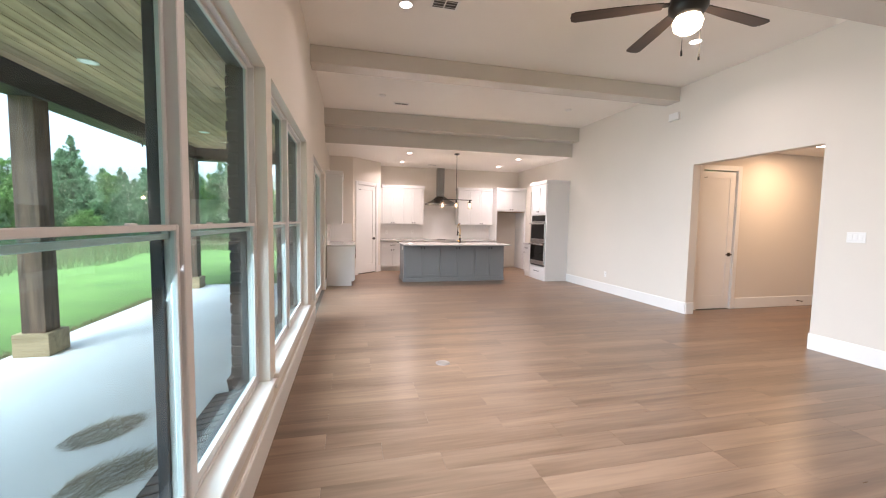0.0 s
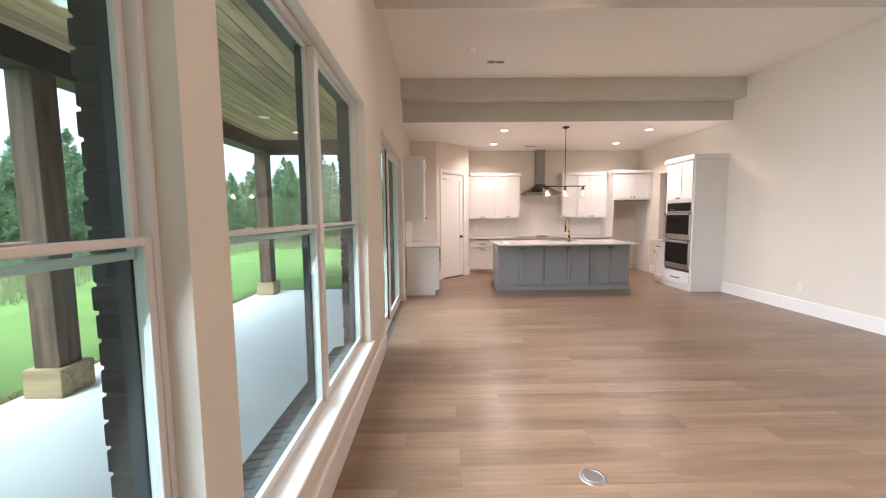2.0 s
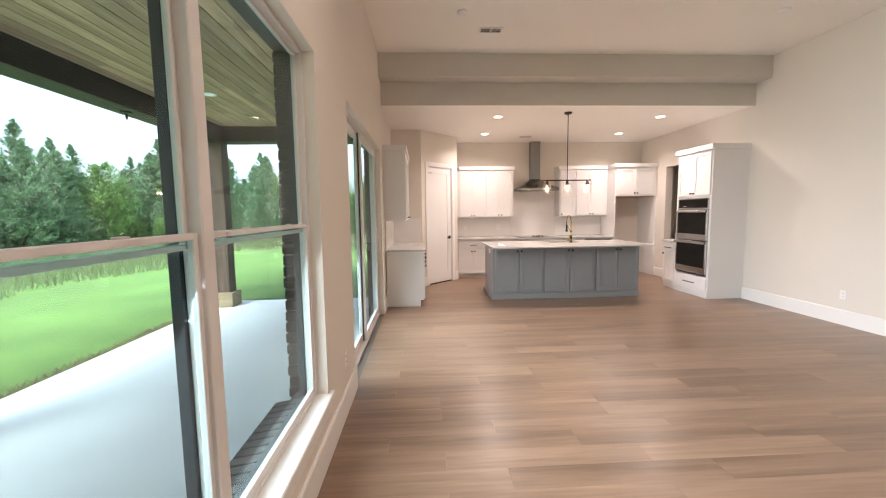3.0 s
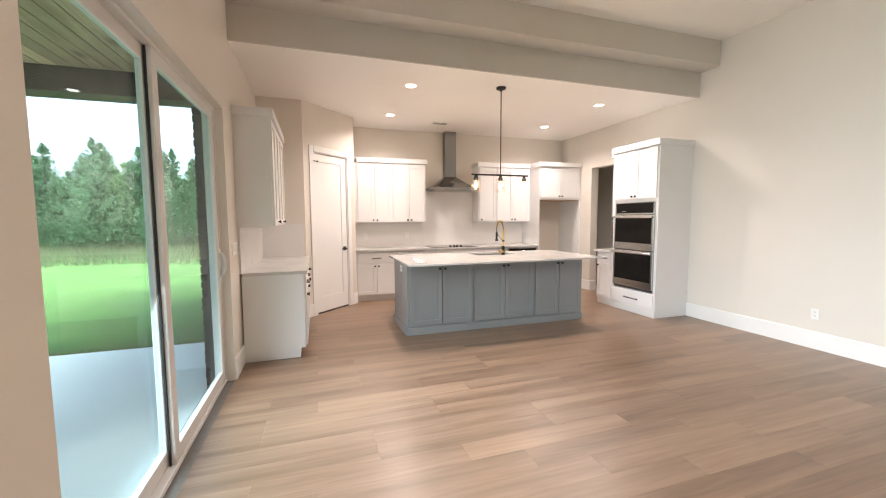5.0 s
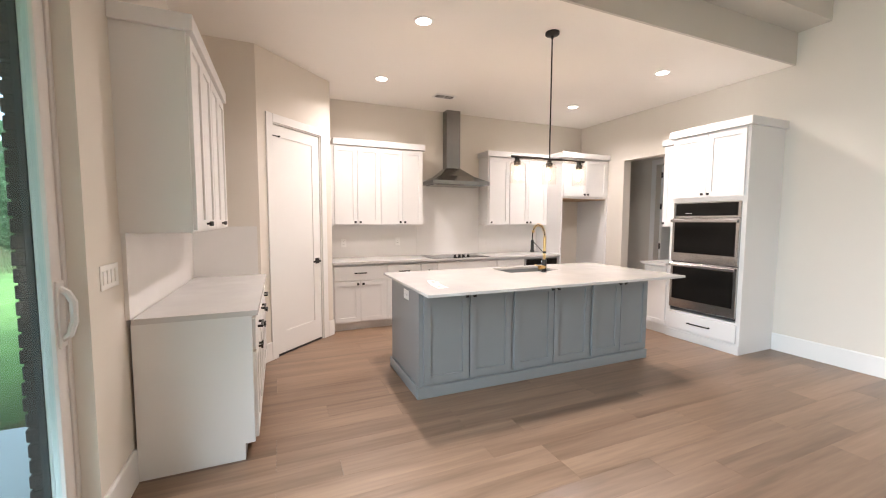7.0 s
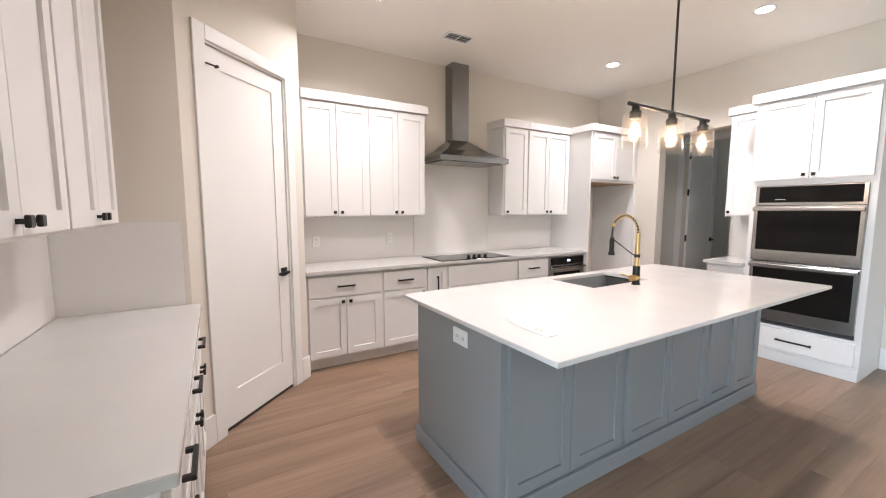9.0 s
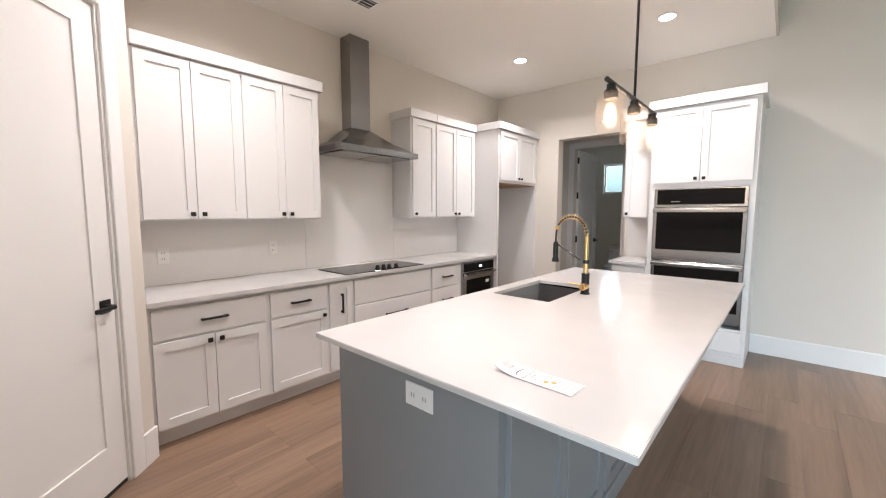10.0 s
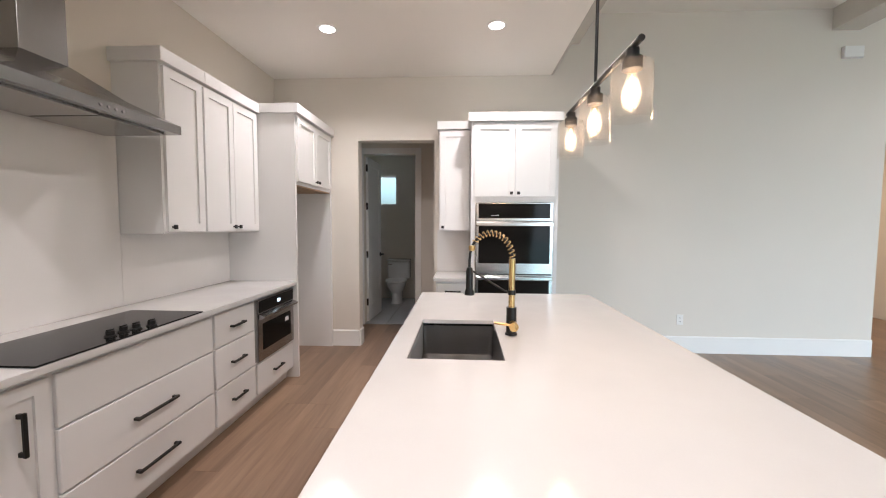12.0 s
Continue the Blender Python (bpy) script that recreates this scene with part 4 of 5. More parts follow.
tube(bm, [(-0.045, 0.0, 0.055), (-0.05, 0.05, 0.062), (-0.05, 0.085, 0.066)], 0.006)
part("lever", bm, BRASS, fa, "brushed brass lever", True)
arc = []
for k in range(41):
    t = math.pi * 0.83 * k / 40
    arc.append(Vector((-0.005 * k / 40, 0.1 - 0.1 * math.cos(t), 0.36 + 0.118 * math.sin(t))))
hose = arc + [Vector((-0.005, 0.196, 0.385)), Vector((-0.005, 0.199, 0.35)), Vector((-0.005, 0.199, 0.31))]
part("hose", tube(B(), hose, 0.0062, 10), RUBBER, fa, "black hose", True)
coil = []
turns = 14
for k in range(turns * 12 + 1):
    s = k / (turns * 12) * 38
    i = min(int(s), 39)
    p = arc[i].lerp(arc[i + 1], s - i)
    d = (arc[i + 1] - arc[i]).normalized()
    side = Vector((1, 0, 0))
    other = d.cross(side).normalized()
    a = k / 12 * math.tau
    coil.append(p + 0.0135 * (math.cos(a) * side + math.sin(a) * other))
part("spring", tube(B(), coil, 0.0023, 6), BRASS, fa, "brass spring coil", True)
part("collar", lathe(B(), -0.005, 0.189, [(0.0, 0.422), (0.0145, 0.42), (0.0155, 0.405), (0.011, 0.395), (0.0, 0.395)], 16), BRASS, fa, "", True)
part("spray_head", lathe(B(), -0.005, 0.199, [(0.0, 0.318), (0.013, 0.316), (0.0165, 0.295), (0.0165, 0.215), (0.022, 0.203), (0.0235, 0.187), (0.0, 0.184)], 20), BLACK, fa, "matt black spray head", True)
bm = B()
tube(bm, [(0, 0, 0.2), (0, 0.03, 0.205), (-0.005, 0.185, 0.3)], 0.0045)
disc(bm, 0, 0, 0.19, 0.212, 0.0185, seg=16)
part("holder", bm, BLACK, fa, "black docking arm", True)

# inspection card on the island
cd = thing("inspection_card", pose(1.483, 9.242, ICT + 0.001, 0, 0, -92), "white door-hanger inspection card lying curled", "card")


def card_z(u):
    return 0.0012 + 0.022 * max(0.0, 1 - u / 0.09) ** 2


bm = B()
N = 24
top, low = [], []
for k in range(N + 1):
    u = 0.262 * k / N
    for lst, dz in ((top, 0.0006), (low, 0.0)):
        lst.append([bm.verts.new((u, v, card_z(u) + dz)) for v in (-0.044, -0.016, 0.016, 0.044)])
for k in range(N):
    for j in range(3):
        if j == 1 and 1 <= k <= 3:
            continue
        if j == 2 and k < 2:
            continue
        bm.faces.new((top[k][j], top[k][j + 1], top[k + 1][j + 1], top[k + 1][j]))
        bm.faces.new((low[k][j], low[k + 1][j], low[k + 1][j + 1], low[k][j + 1]))
part("card", bm, PAPER, cd)


def lettering(text, x, y, z, size, rz, mat, parent, label=""):
    c = bpy.data.curves.new("lettering", "FONT")
    c.body, c.size, c.extrude, c.align_x = text, size, 0.0001, "CENTER"
    ob = bpy.data.objects.new("lettering_source", c)
    scene.collection.objects.link(ob)
    dg = bpy.context.evaluated_depsgraph_get()
    me = bpy.data.meshes.new_from_object(ob.evaluated_get(dg))
    bpy.data.objects.remove(ob)
    me.materials.clear()
    me.materials.append(mat)
    t = new("lettering", me)
    t.parent = parent
    t.matrix_basis = pose(x, y, z, 0, 0, rz)
    return tagged(t, label)


lettering("Septic Inspection", 0.105, 0.0, 0.0022, 0.0105, 90, INKRED, cd, "red printed heading")
lettering("Notice", 0.122, 0.0, 0.0022, 0.0105, 90, INKRED, cd, "red printed heading")
bm = B()
for k in range(8):
    box(bm, 0.135 + 0.0155 * k, -0.034 + 0.004 * (k % 3), 0.0019, 0.1375 + 0.0155 * k, 0.034 - 0.006 * (k % 2), 0.0022)
part("print_lines", bm, PRINT, cd, "rows of small dark print")
bm = B()
for k in range(18):
    t0, t1 = math.pi * (0.15 + 0.7 * k / 18), math.pi * (0.15 + 0.7 * (k + 1) / 18)
    q = [bm.verts.new((0.088 - 0.018 * math.sin(t) - w * math.sin(t) + 0.0, 0.035 * math.cos(t), 0.0038)) for t, w in ((t0, 0.0), (t1, 0.0), (t1, 0.005), (t0, 0.005))]
    bm.faces.new(q)
part("emblem", bm, INK, cd, "dark swoosh emblem")
bm = B()
for uu, vv in ((0.168, -0.012), (0.188, -0.002)):
    disc(bm, uu, vv, 0.0022, 0.0026, 0.008, seg=14)
part("stamp", bm, INKORANGE, cd, "orange round marks")

# pendant over the island
pd = thing("pendant_light", pose(2.605, 9.19, 0), "black three-lamp linear pendant with clear glass shades, lit", "pendant lamp")
part("canopy", lathe(B(), 0, 0, [(0, KZ), (0.062, KZ), (0.062, KZ - 0.018), (0.05, KZ - 0.026), (0.012, KZ - 0.03), (0.012, KZ - 0.05), (0, KZ - 0.05)], 24), BLACK, pd, "", True)
part("rod", disc(B(), 0, 0, 2.0, KZ - 0.04, 0.0065, seg=12), BLACK, pd, "", True)
bm = B()
tube(bm, [(-0.405, 0, 1.997), (0.405, 0, 1.997)], 0.011, 10)
part("bar", bm, BLACK, pd, "", True)
for x in (-0.345, 0.0, 0.345):
    part("socket", lathe(B(), x, 0, [(0.0, 1.99), (0.02, 1.99), (0.02, 1.965), (0.03, 1.962), (0.03, 1.925), (0.0, 1.925)], 20), BLACK, pd, "", True)
    g = part("shade", lathe(B(), x, 0, [(0.012, 1.95), (0.045, 1.95), (0.058, 1.945), (0.0625, 1.93), (0.0625, 1.77)], 32), SHADE, pd, "clear glass cylinder shade", True)
    g.visible_shadow = False
    b = part("bulb", lathe(B(), x, 0, [(0.013, 1.925), (0.014, 1.905), (0.024, 1.875), (0.03, 1.85), (0.028, 1.828), (0.017, 1.806), (0.004, 1.797)], 20), BULBGLASS, pd, "clear amber-lit glass bulb", True)
    b.visible_shadow = False
    f = part("filament", lathe(B(), x, 0, [(0.0, 1.912), (0.004, 1.9), (0.010, 1.874), (0.0115, 1.857), (0.007, 1.832), (0.0, 1.806)], 12), BULB, b, "glowing filament", True)
    f.visible_shadow = False
    pl = new("pendant_glow", bpy.data.lights.new("pendant_glow", "POINT"))
    pl.data.energy, pl.data.color, pl.data.shadow_soft_size = 1.5, (1.0, 0.70, 0.45), 0.03
    pl.location = (2.605 + x, 9.19, 1.86)

# recessed lamps


def recessed(x, y, z, lit=True, watts=5.8, colour=WARM, name="recessed_light"):
    c = thing(name, pose(x, y, z), "round white recessed ceiling light, " + ("lit" if lit else "off"), "ceiling light", "recessed lights")
    part("trim", lathe(B(), 0, 0, [(0.062, -0.001), (0.085, -0.001), (0.085, -0.005), (0.066, -0.009), (0.06, -0.004)], 28), PLASTIC, c, "", True)
    part("lens", disc(B(), 0, 0, -0.006, -0.001, 0.062, seg=28), (LAMPWHITE if lit else PLASTIC), c, "glowing lens" if lit else "unlit lens")
    if lit:
        area_lamp("recessed_glow", x, y, z - 0.02, 0, 0, 0, 0.12, 0, watts, colour, "DISK").data.spread = radians(144)
    return c


for x in (1.485, 4.338):
    for y in (9.451, 10.887):
        recessed(x, y, KZ, True, 6.2 if y < 10 else 5.6)
# the pair at y = 1.2 is unseen, added to repeat the pair near 4.2
for x, y in ((0.66, 4.28), (4.28, 4.15), (0.66, 1.2), (4.28, 1.2)):
    recessed(x, y, CZ, True, 2.8)


def detector(x, y, z, r, label):
    d = thing("smoke_detector", pose(x, y, z), label, "smoke detector")
    part("case", lathe(B(), 0, 0, [(0.0, -0.03), (r * 0.7, -0.03), (r, -0.014), (r, 0.0), (0, 0)], 24), PLASTIC, d, "", True)


detector(0.66, 7.33, CZ, 0.06, "round white ceiling smoke detector")
detector(4.36, 7.19, CZ, 0.06, "round white ceiling smoke detector")


def vent(x, y, z, w, h, rz=0):
    v = thing("ceiling_vent", pose(x, y, z, 0, 0, rz), "white slotted ceiling air vent with dark gaps", "air vent", "ceiling vents")
    # no duct is built: a black sheet paints the shade between the slats
    part("backing", box(B(), -w / 2, -h / 2, -0.0055, w / 2, h / 2, -0.001), SLOT, v, "black sheet standing in for the shaded duct")
    bm = B()
    for x0, y0, x1, y1 in ((-w / 2 - 0.025, -h / 2 - 0.025, -w / 2, h / 2 + 0.025), (w / 2, -h / 2 - 0.025, w / 2 + 0.025, h / 2 + 0.025), (-w / 2, -h / 2 - 0.025, w / 2, -h / 2), (-w / 2, h / 2, w / 2, h / 2 + 0.025), (-0.006, -h / 2, 0.006, h / 2)):
        box(bm, x0, y0, -0.009, x1, y1, -0.001, 0.002)
    part("border", bm, PLASTIC, v)
    n = 3
    for k in range(n):
        bm = B()
        yy = -h / 2 + h * (k + 0.5) / n
        prism(bm, [(yy - 0.003, -0.0055), (yy + 0.003, -0.0055), (yy + 0.003, -0.0068), (yy - 0.003, -0.0068)], -w / 2, w / 2, "x")
        part("slat", bm, PLASTIC, v)


vent(1.06, 7.76, CZ, 0.25, 0.10)
vent(1.06, 4.16, CZ, 0.25, 0.15)
vent(2.42, 11.2, KZ, 0.25, 0.12)

# ceiling fan
FX, FYY = 2.50, 2.48
fan = thing("ceiling_fan", pose(FX, FYY, -0.055), "dark five-blade ceiling fan with a lit globe", "ceiling fan")
part("canopy", lathe(B(), 0, 0, [(0, CZ + 0.055), (0.07, CZ + 0.055), (0.065, CZ), (0.02, CZ - 0.02), (0, CZ - 0.02)], 24), BLACK, fan, "", True)
part("rod", disc(B(), 0, 0, 3.2, CZ, 0.0135, seg=12), BLACK, fan, "", True)
part("motor", lathe(B(), 0, 0, [(0, 3.24), (0.05, 3.235), (0.11, 3.2), (0.13, 3.15), (0.13, 3.09), (0.1, 3.05), (0.07, 3.03), (0.0, 3.03)], 28), BLACK, fan, "", True)
part("light_globe", lathe(B(), 0, 0, [(0.0, 3.035), (0.085, 3.035), (0.1, 3.0), (0.09, 2.955), (0.055, 2.925), (0.0, 2.915)], 24), FANLAMP, fan, "glowing glass globe", True)
for k in range(5):
    a = radians(78 + 72 * k)
    bm = B()
    prism(bm, [(0.17, -0.04), (0.45, -0.058), (0.79, -0.064), (0.82, -0.048), (0.826, 0.0), (0.82, 0.048), (0.79, 0.064), (0.45, 0.058), (0.17, 0.04)], -0.004, 0.004, "z")
    bl = part("blade", bm, FANWOOD, fan)
    bl.matrix_basis = pose(0, 0, 3.135, 0, 0, math.degrees(a)) @ pose(0, 0, 0, 5)
    bm = B()
    box(bm, 0.09, -0.02, -0.002, 0.22, 0.02, 0.012, 0.003)
    part("bracket", bm, BLACK, bl)
for x, y in ((-0.09, -0.05), (0.085, -0.03)):
    bm = B()
    disc(bm, x, y, 2.76, 3.04, 0.0025, seg=6)
    lathe(bm, x, y, [(0.0, 2.77), (0.006, 2.765), (0.008, 2.73), (0.0, 2.725)], 10)
    part("pull_chain", bm, BLACK, fan)
fl = new("fan_glow", bpy.data.lights.new("fan_glow", "POINT"))
fl.data.energy, fl.data.color, fl.data.shadow_soft_size = 11, (1.0, 0.72, 0.46), 0.1
fl.location = (FX, FYY, 2.86)

# small fittings
chime = thing("door_chime", pose(RX, 5.61, 3.285), "small white rectangular door chime box", "door chime")
part("case", box(B(), -0.045, -0.10, -0.06, 0, 0.10, 0.06, 0.006), PLASTIC, chime)


def plate(name, m, w, h, label, category, toggles=0, sockets=0):
    """A wall plate; its face looks along -y of its own pose."""
    t = thing(name, m, label, category, "wall plates")
    part("cover", box(B(), -w / 2, -0.006, -h / 2, w / 2, 0, h / 2, 0.002), PLASTIC, t)
    for k in range(toggles):
        x = (k - (toggles - 1) / 2) * 0.046
        part("rocker", box(B(), x - 0.016, -0.01, -0.033, x + 0.016, -0.005, 0.033, 0.002), PLASTIC, t)
    for k in range(sockets):
        z = (k - (sockets - 1) / 2) * 0.04
        bm = B()
        box(bm, -0.009, -0.0075, z - 0.005, -0.006, -0.0055, z + 0.006)
        box(bm, 0.006, -0.0075, z - 0.005, 0.009, -0.0055, z + 0.006)
        part("socket", bm, SLOT, t)


plate("light_switch", pose(RX, 3.06, 1.35, 0, 0, -90), 0.165, 0.115, "white triple light switch on the wall", "light switch", 3)
plate("light_switch", pose(LX, 8.605, 1.167, 0, 0, 90), 0.208, 0.115, "white four-gang light switch beside the patio door", "light switch", 4)
plate("wall_outlet", pose(RX, 7.256, 0.38, 0, 0, -90), 0.072, 0.115, "white wall outlet above the baseboard", "outlet", 0, 2)
plate("wall_outlet", pose(LX, 5.56, 0.40, 0, 0, 90), 0.072, 0.115, "white wall outlet between window and patio door", "outlet", 0, 2)
plate("wall_outlet", pose(1.165, BY - 0.02, 1.115), 0.072, 0.115, "white outlet on the backsplash", "outlet", 0, 2)
plate("wall_outlet", pose(1.957, BY - 0.02, 1.125), 0.072, 0.115, "white outlet on the backsplash", "outlet", 0, 2)

pk = thing("floor_outlet", pose(1.008, 3.80, 0), "round metal floor outlet cover in the planks", "floor outlet")
part("cover", lathe(B(), 0, 0, [(0.0, 0.005), (0.05, 0.005), (0.052, 0.003), (0.056, 0.003), (0.058, 0.005), (0.07, 0.004), (0.075, 0.0), (0, 0)], 32), ALU, pk, "", True)
part("latch", box(B(), -0.01, -0.045, 0.004, 0.01, -0.035, 0.0065, 0.001), ALU, pk)

ds = thing("door_stop", pose(8.15, HY - BBT, 0.10), "black spring door stop on the baseboard", "door stop")
part("spring", tube(B(), [(0, 0, 0), (0, -0.075, 0.0)], 0.007), BLACK, ds)
part("tip", disc(B(), 0, 0, -0.09, -0.072, 0.011, seg=12, axis="y"), RUBBER, ds)

# toilet
to = thing("toilet", pose(8.4, 10.93, 0.009, 0, 0, -90), "white two-piece toilet against the wall", "toilet")
bm = B()
N = 24
rings = []
for z, a, b, cy in ((0.0, 0.11, 0.24, -0.36), (0.05, 0.10, 0.22, -0.36), (0.2, 0.11, 0.2, -0.38), (0.32, 0.17, 0.26, -0.44), (0.39, 0.185, 0.28, -0.45), (0.40, 0.15, 0.24, -0.45), (0.30, 0.10, 0.15, -0.46), (0.26, 0.02, 0.03, -0.46)):
    rings.append([bm.verts.new((a * math.cos(k * math.tau / N), cy + b * math.sin(k * math.tau / N), z)) for k in range(N)])
for r0, r1 in zip(rings, rings[1:]):
    for k in range(N):
        bm.faces.new((r0[k], r0[(k + 1) % N], r1[(k + 1) % N], r1[k]))
bm.faces.new(rings[0][::-1])
bm.faces.new(rings[-1])
part("bowl", bm, PORCELAIN, to, "", True)
part("tank", box(B(), -0.21, -0.2, 0.40, 0.21, -0.01, 0.74, 0.02), PORCELAIN, to)
part("tank_lid", box(B(), -0.22, -0.21, 0.74, 0.22, -0.005, 0.775, 0.01), PORCELAIN, to)
bm = B()
prism(bm, [(0.19 * math.cos(k * math.tau / N), -0.45 + 0.275 * math.sin(k * math.tau / N)) for k in range(N)], 0.402, 0.43, "z")
part("seat_lid", bm, PLASTIC, to)
part("flush_lever", box(B(), -0.19, -0.225, 0.67, -0.12, -0.2, 0.685, 0.003), STEEL, to)
hl = thing("hall_ceiling_light", pose(7.25, 4.6, 2.75), "round white lit hall ceiling light", "ceiling light")
part("lens", lathe(B(), 0, 0, [(0.0, -0.03), (0.09, -0.028), (0.11, -0.012), (0.11, 0.0), (0, 0)], 24), LAMPWHITE, hl, "", True)

# ---- outside ----
gr = structure("ground", box(B(), -400, -400, -0.6, 400, 400, -0.16), LAWN, "green mown lawn reaching to the field", "lawn")
structure("pavement", box(B(), -3.57, -3.0, -0.5, LOUT, 10.05, -0.1, 0.008), CONCRETE, "broom-finished concrete patio slab", "patio")

# porch roof: plank ceiling, header beams, posts
bm = B()
x = -3.15
while x < LOUT:
    y = -2.6 - random.random() * 2
    while y < 9.5:
        y1 = min(y + random.uniform(2.4, 4.2), 9.5)
        box(bm, x, max(y, -2.6), 2.96 + random.uniform(0, 0.003), min(x + 0.128, LOUT), y1 - 0.002, 2.98, 0.002)
        y = y1
    x += 0.136
structure("ceiling_porch", bm, PORCHWOOD, "knotty wood plank porch ceiling", "ceiling")
structure("porch_roof", box(B(), -3.6, -2.7, 3.02, LOUT, 9.9, 3.2), BEAMDARK, "dark roof deck of the porch", "roof")
structure("ceiling_porch_backing", box(B(), -3.15, -2.6, 2.985, LOUT, 9.5, 3.02), BEAMDARK, "dark backing over the porch planks", "ceiling")
structure("beam_porch", box(B(), -3.45, -2.6, 2.715, -3.15, 9.8, 3.02, 0.006), BEAMDARK, "dark stained porch header beam", "beam")
structure("beam_porch_end", box(B(), -3.15, 9.5, 2.715, LOUT, 9.8, 3.02, 0.006), BEAMDARK, "dark stained porch end beam", "beam")


# added out of view: stops sun stripes reaching the patio through the open end
structure("wall_porch_south", box(B(), -3.6, -2.85, -0.3, LOUT, -2.7, 3.2), MORTAR, "unseen wall added to keep the sun off the patio", "wall")


def post(y):
    p = thing("porch_post", pose(-3.31, y, -0.1), "square weathered timber porch post on a wooden base", "post", "porch posts")
    part("shaft", box(B(), -0.112, -0.112, 0.25, 0.112, 0.112, 2.815, 0.006), POSTWOOD, p)
    part("base", box(B(), -0.168, -0.168, 0, 0.168, 0.168, 0.255, 0.006), COLLAR, p)


post(0.75)
post(5.25)
post(9.65)
for y in (1.6, 4.63, 7.74):
    c = thing("porch_light", pose(-2.41, y, 2.96), "round white recessed porch light", "ceiling light", "porch lights")
    part("trim", lathe(B(), 0, 0, [(0.062, -0.001), (0.085, -0.001), (0.085, -0.005), (0.066, -0.009), (0.06, -0.004)], 24), PLASTIC, c, "", True)
    part("lens", disc(B(), 0, 0, -0.006, -0.001, 0.062, seg=24), PORCHLAMP, c)
ph = thing("porch_hook", pose(-3.3, 7.6, 2.715), "small black hook under the porch beam", "hook")
part("plate", disc(B(), 0, 0, -0.02, 0, 0.06, seg=16), BLACK, ph)
part("stem", disc(B(), 0, 0, -0.09, -0.02, 0.012, seg=10), BLACK, ph)


def straw_pile(x, y, r, n, seed):
    rnd = random.Random(seed)
    bm = B()
    for _ in range(n):
        a, d = rnd.random() * math.tau, r * math.sqrt(rnd.random())
        u, v = d * math.cos(a) * 1.1, d * math.sin(a) * 0.72
        px, py = u * 0.6 - v * 0.8, u * 0.8 + v * 0.6
        t, l = rnd.gauss(0.9, 0.55), rnd.uniform(0.06, 0.2)
        z = rnd.random() * 0.05 * (1 - d / r) + 0.002
        c, s = math.cos(t), math.sin(t)
        w = 0.0022
        v = [bm.verts.new(q) for q in ((px - s * w, py + c * w, z), (px + s * w, py - c * w, z), (px + c * l, py + s * l, z + rnd.random() * 0.012))]
        bm.faces.new(v)
    me = bpy.data.meshes.new("straw_pile")
    bm.to_mesh(me)
    bm.free()
    me.materials.append(STRAW)
    ob = new("straw_pile", me)
    ob.location = (x, y, -0.1)
    tagged(ob, "scattered pile of dry straw on the patio", "straw", "", "stuff")


straw_pile(-1.66, 3.18, 0.22, 520, 3)
straw_pile(-1.32, 2.62, 0.24, 600, 4)


def blades(name, spots, h0, h1, width, mat, label, seed, lean=0.35):
    """Thin grass blades on the spots, as one mesh."""
    rnd = np.random.default_rng(seed)
    n = len(spots)
    a = rnd.random(n) * math.tau
    h = rnd.uniform(h0, h1, n)
    off = rnd.normal(0, lean, (n, 2)) * h[:, None]
    w = width * rnd.uniform(0.6, 1.4, n)
    v = np.zeros((n, 3, 3))
    dx, dy = np.cos(a) * w, np.sin(a) * w
    v[:, 0] = np.stack([spots[:, 0] - dx, spots[:, 1] - dy, np.full(n, -0.17)], 1)
    v[:, 1] = np.stack([spots[:, 0] + dx, spots[:, 1] + dy, np.full(n, -0.17)], 1)
    v[:, 2] = np.stack([spots[:, 0] + off[:, 0], spots[:, 1] + off[:, 1], -0.17 + h], 1)
    me = bpy.data.meshes.new(name)
    me.from_pydata(v.reshape(-1, 3).tolist(), [], np.arange(n * 3).reshape(-1, 3).tolist())
    me.materials.append(mat)
    return tagged(new(name, me), label, "grass", "", "stuff")


rg = np.random.default_rng(5)
near = np.concatenate([np.stack([-3.58 - 5.2 * rg.random(52000) ** 1.5, rg.uniform(2.5, 15, 52000)], 1), np.stack([rg.uniform(-4, 0.5, 26000), 10.06 + 5 * rg.random(26000) ** 1.5], 1)])
blades("lawn_grass", near, 0.008, 0.022, 0.006, BLADE, "short mown lawn grass beside the patio", 6, 0.5)

edge = np.concatenate([np.stack([-3.6 - 0.22 * rg.random(9000) ** 2, rg.uniform(-2, 10.1, 9000)], 1), np.stack([rg.uniform(-3.6, 0, 2600), 10.07 + 0.2 * rg.random(2600) ** 2], 1)])
blades("dry_lawn_edge", edge, 0.02, 0.09, 0.004, WEEDDRY, "dry brownish grass along the patio edge", 7, 0.8)


def field(n, seed):
    """Spots of the rough field that begins beyond the lawn."""
    r = np.random.default_rng(seed)
    x = r.uniform(-34, 12, n)
    y = r.uniform(-6, 46, n)
    edge = np.maximum((-8.6 - x) / 1.0, (y - 19.5 + 0.25 * x) / 1.0) + 0.5 * np.sin(y * 0.9) + 0.4 * np.sin(x * 1.3)
    keep = (edge > 0) & (edge < 14) & (r.random(n) < 1.2 - edge * 0.06)
    return np.stack([x[keep], y[keep]], 1)


blades("tall_field_grass", field(230000, 8), 0.2, 0.6, 0.008, WEED, "tall pale green field grass and weeds", 9, 0.3)
blades("dry_field_weeds", field(38000, 10), 0.3, 0.8, 0.006, WEEDDRY, "dry brownish weed stalks in the field", 11, 0.25)


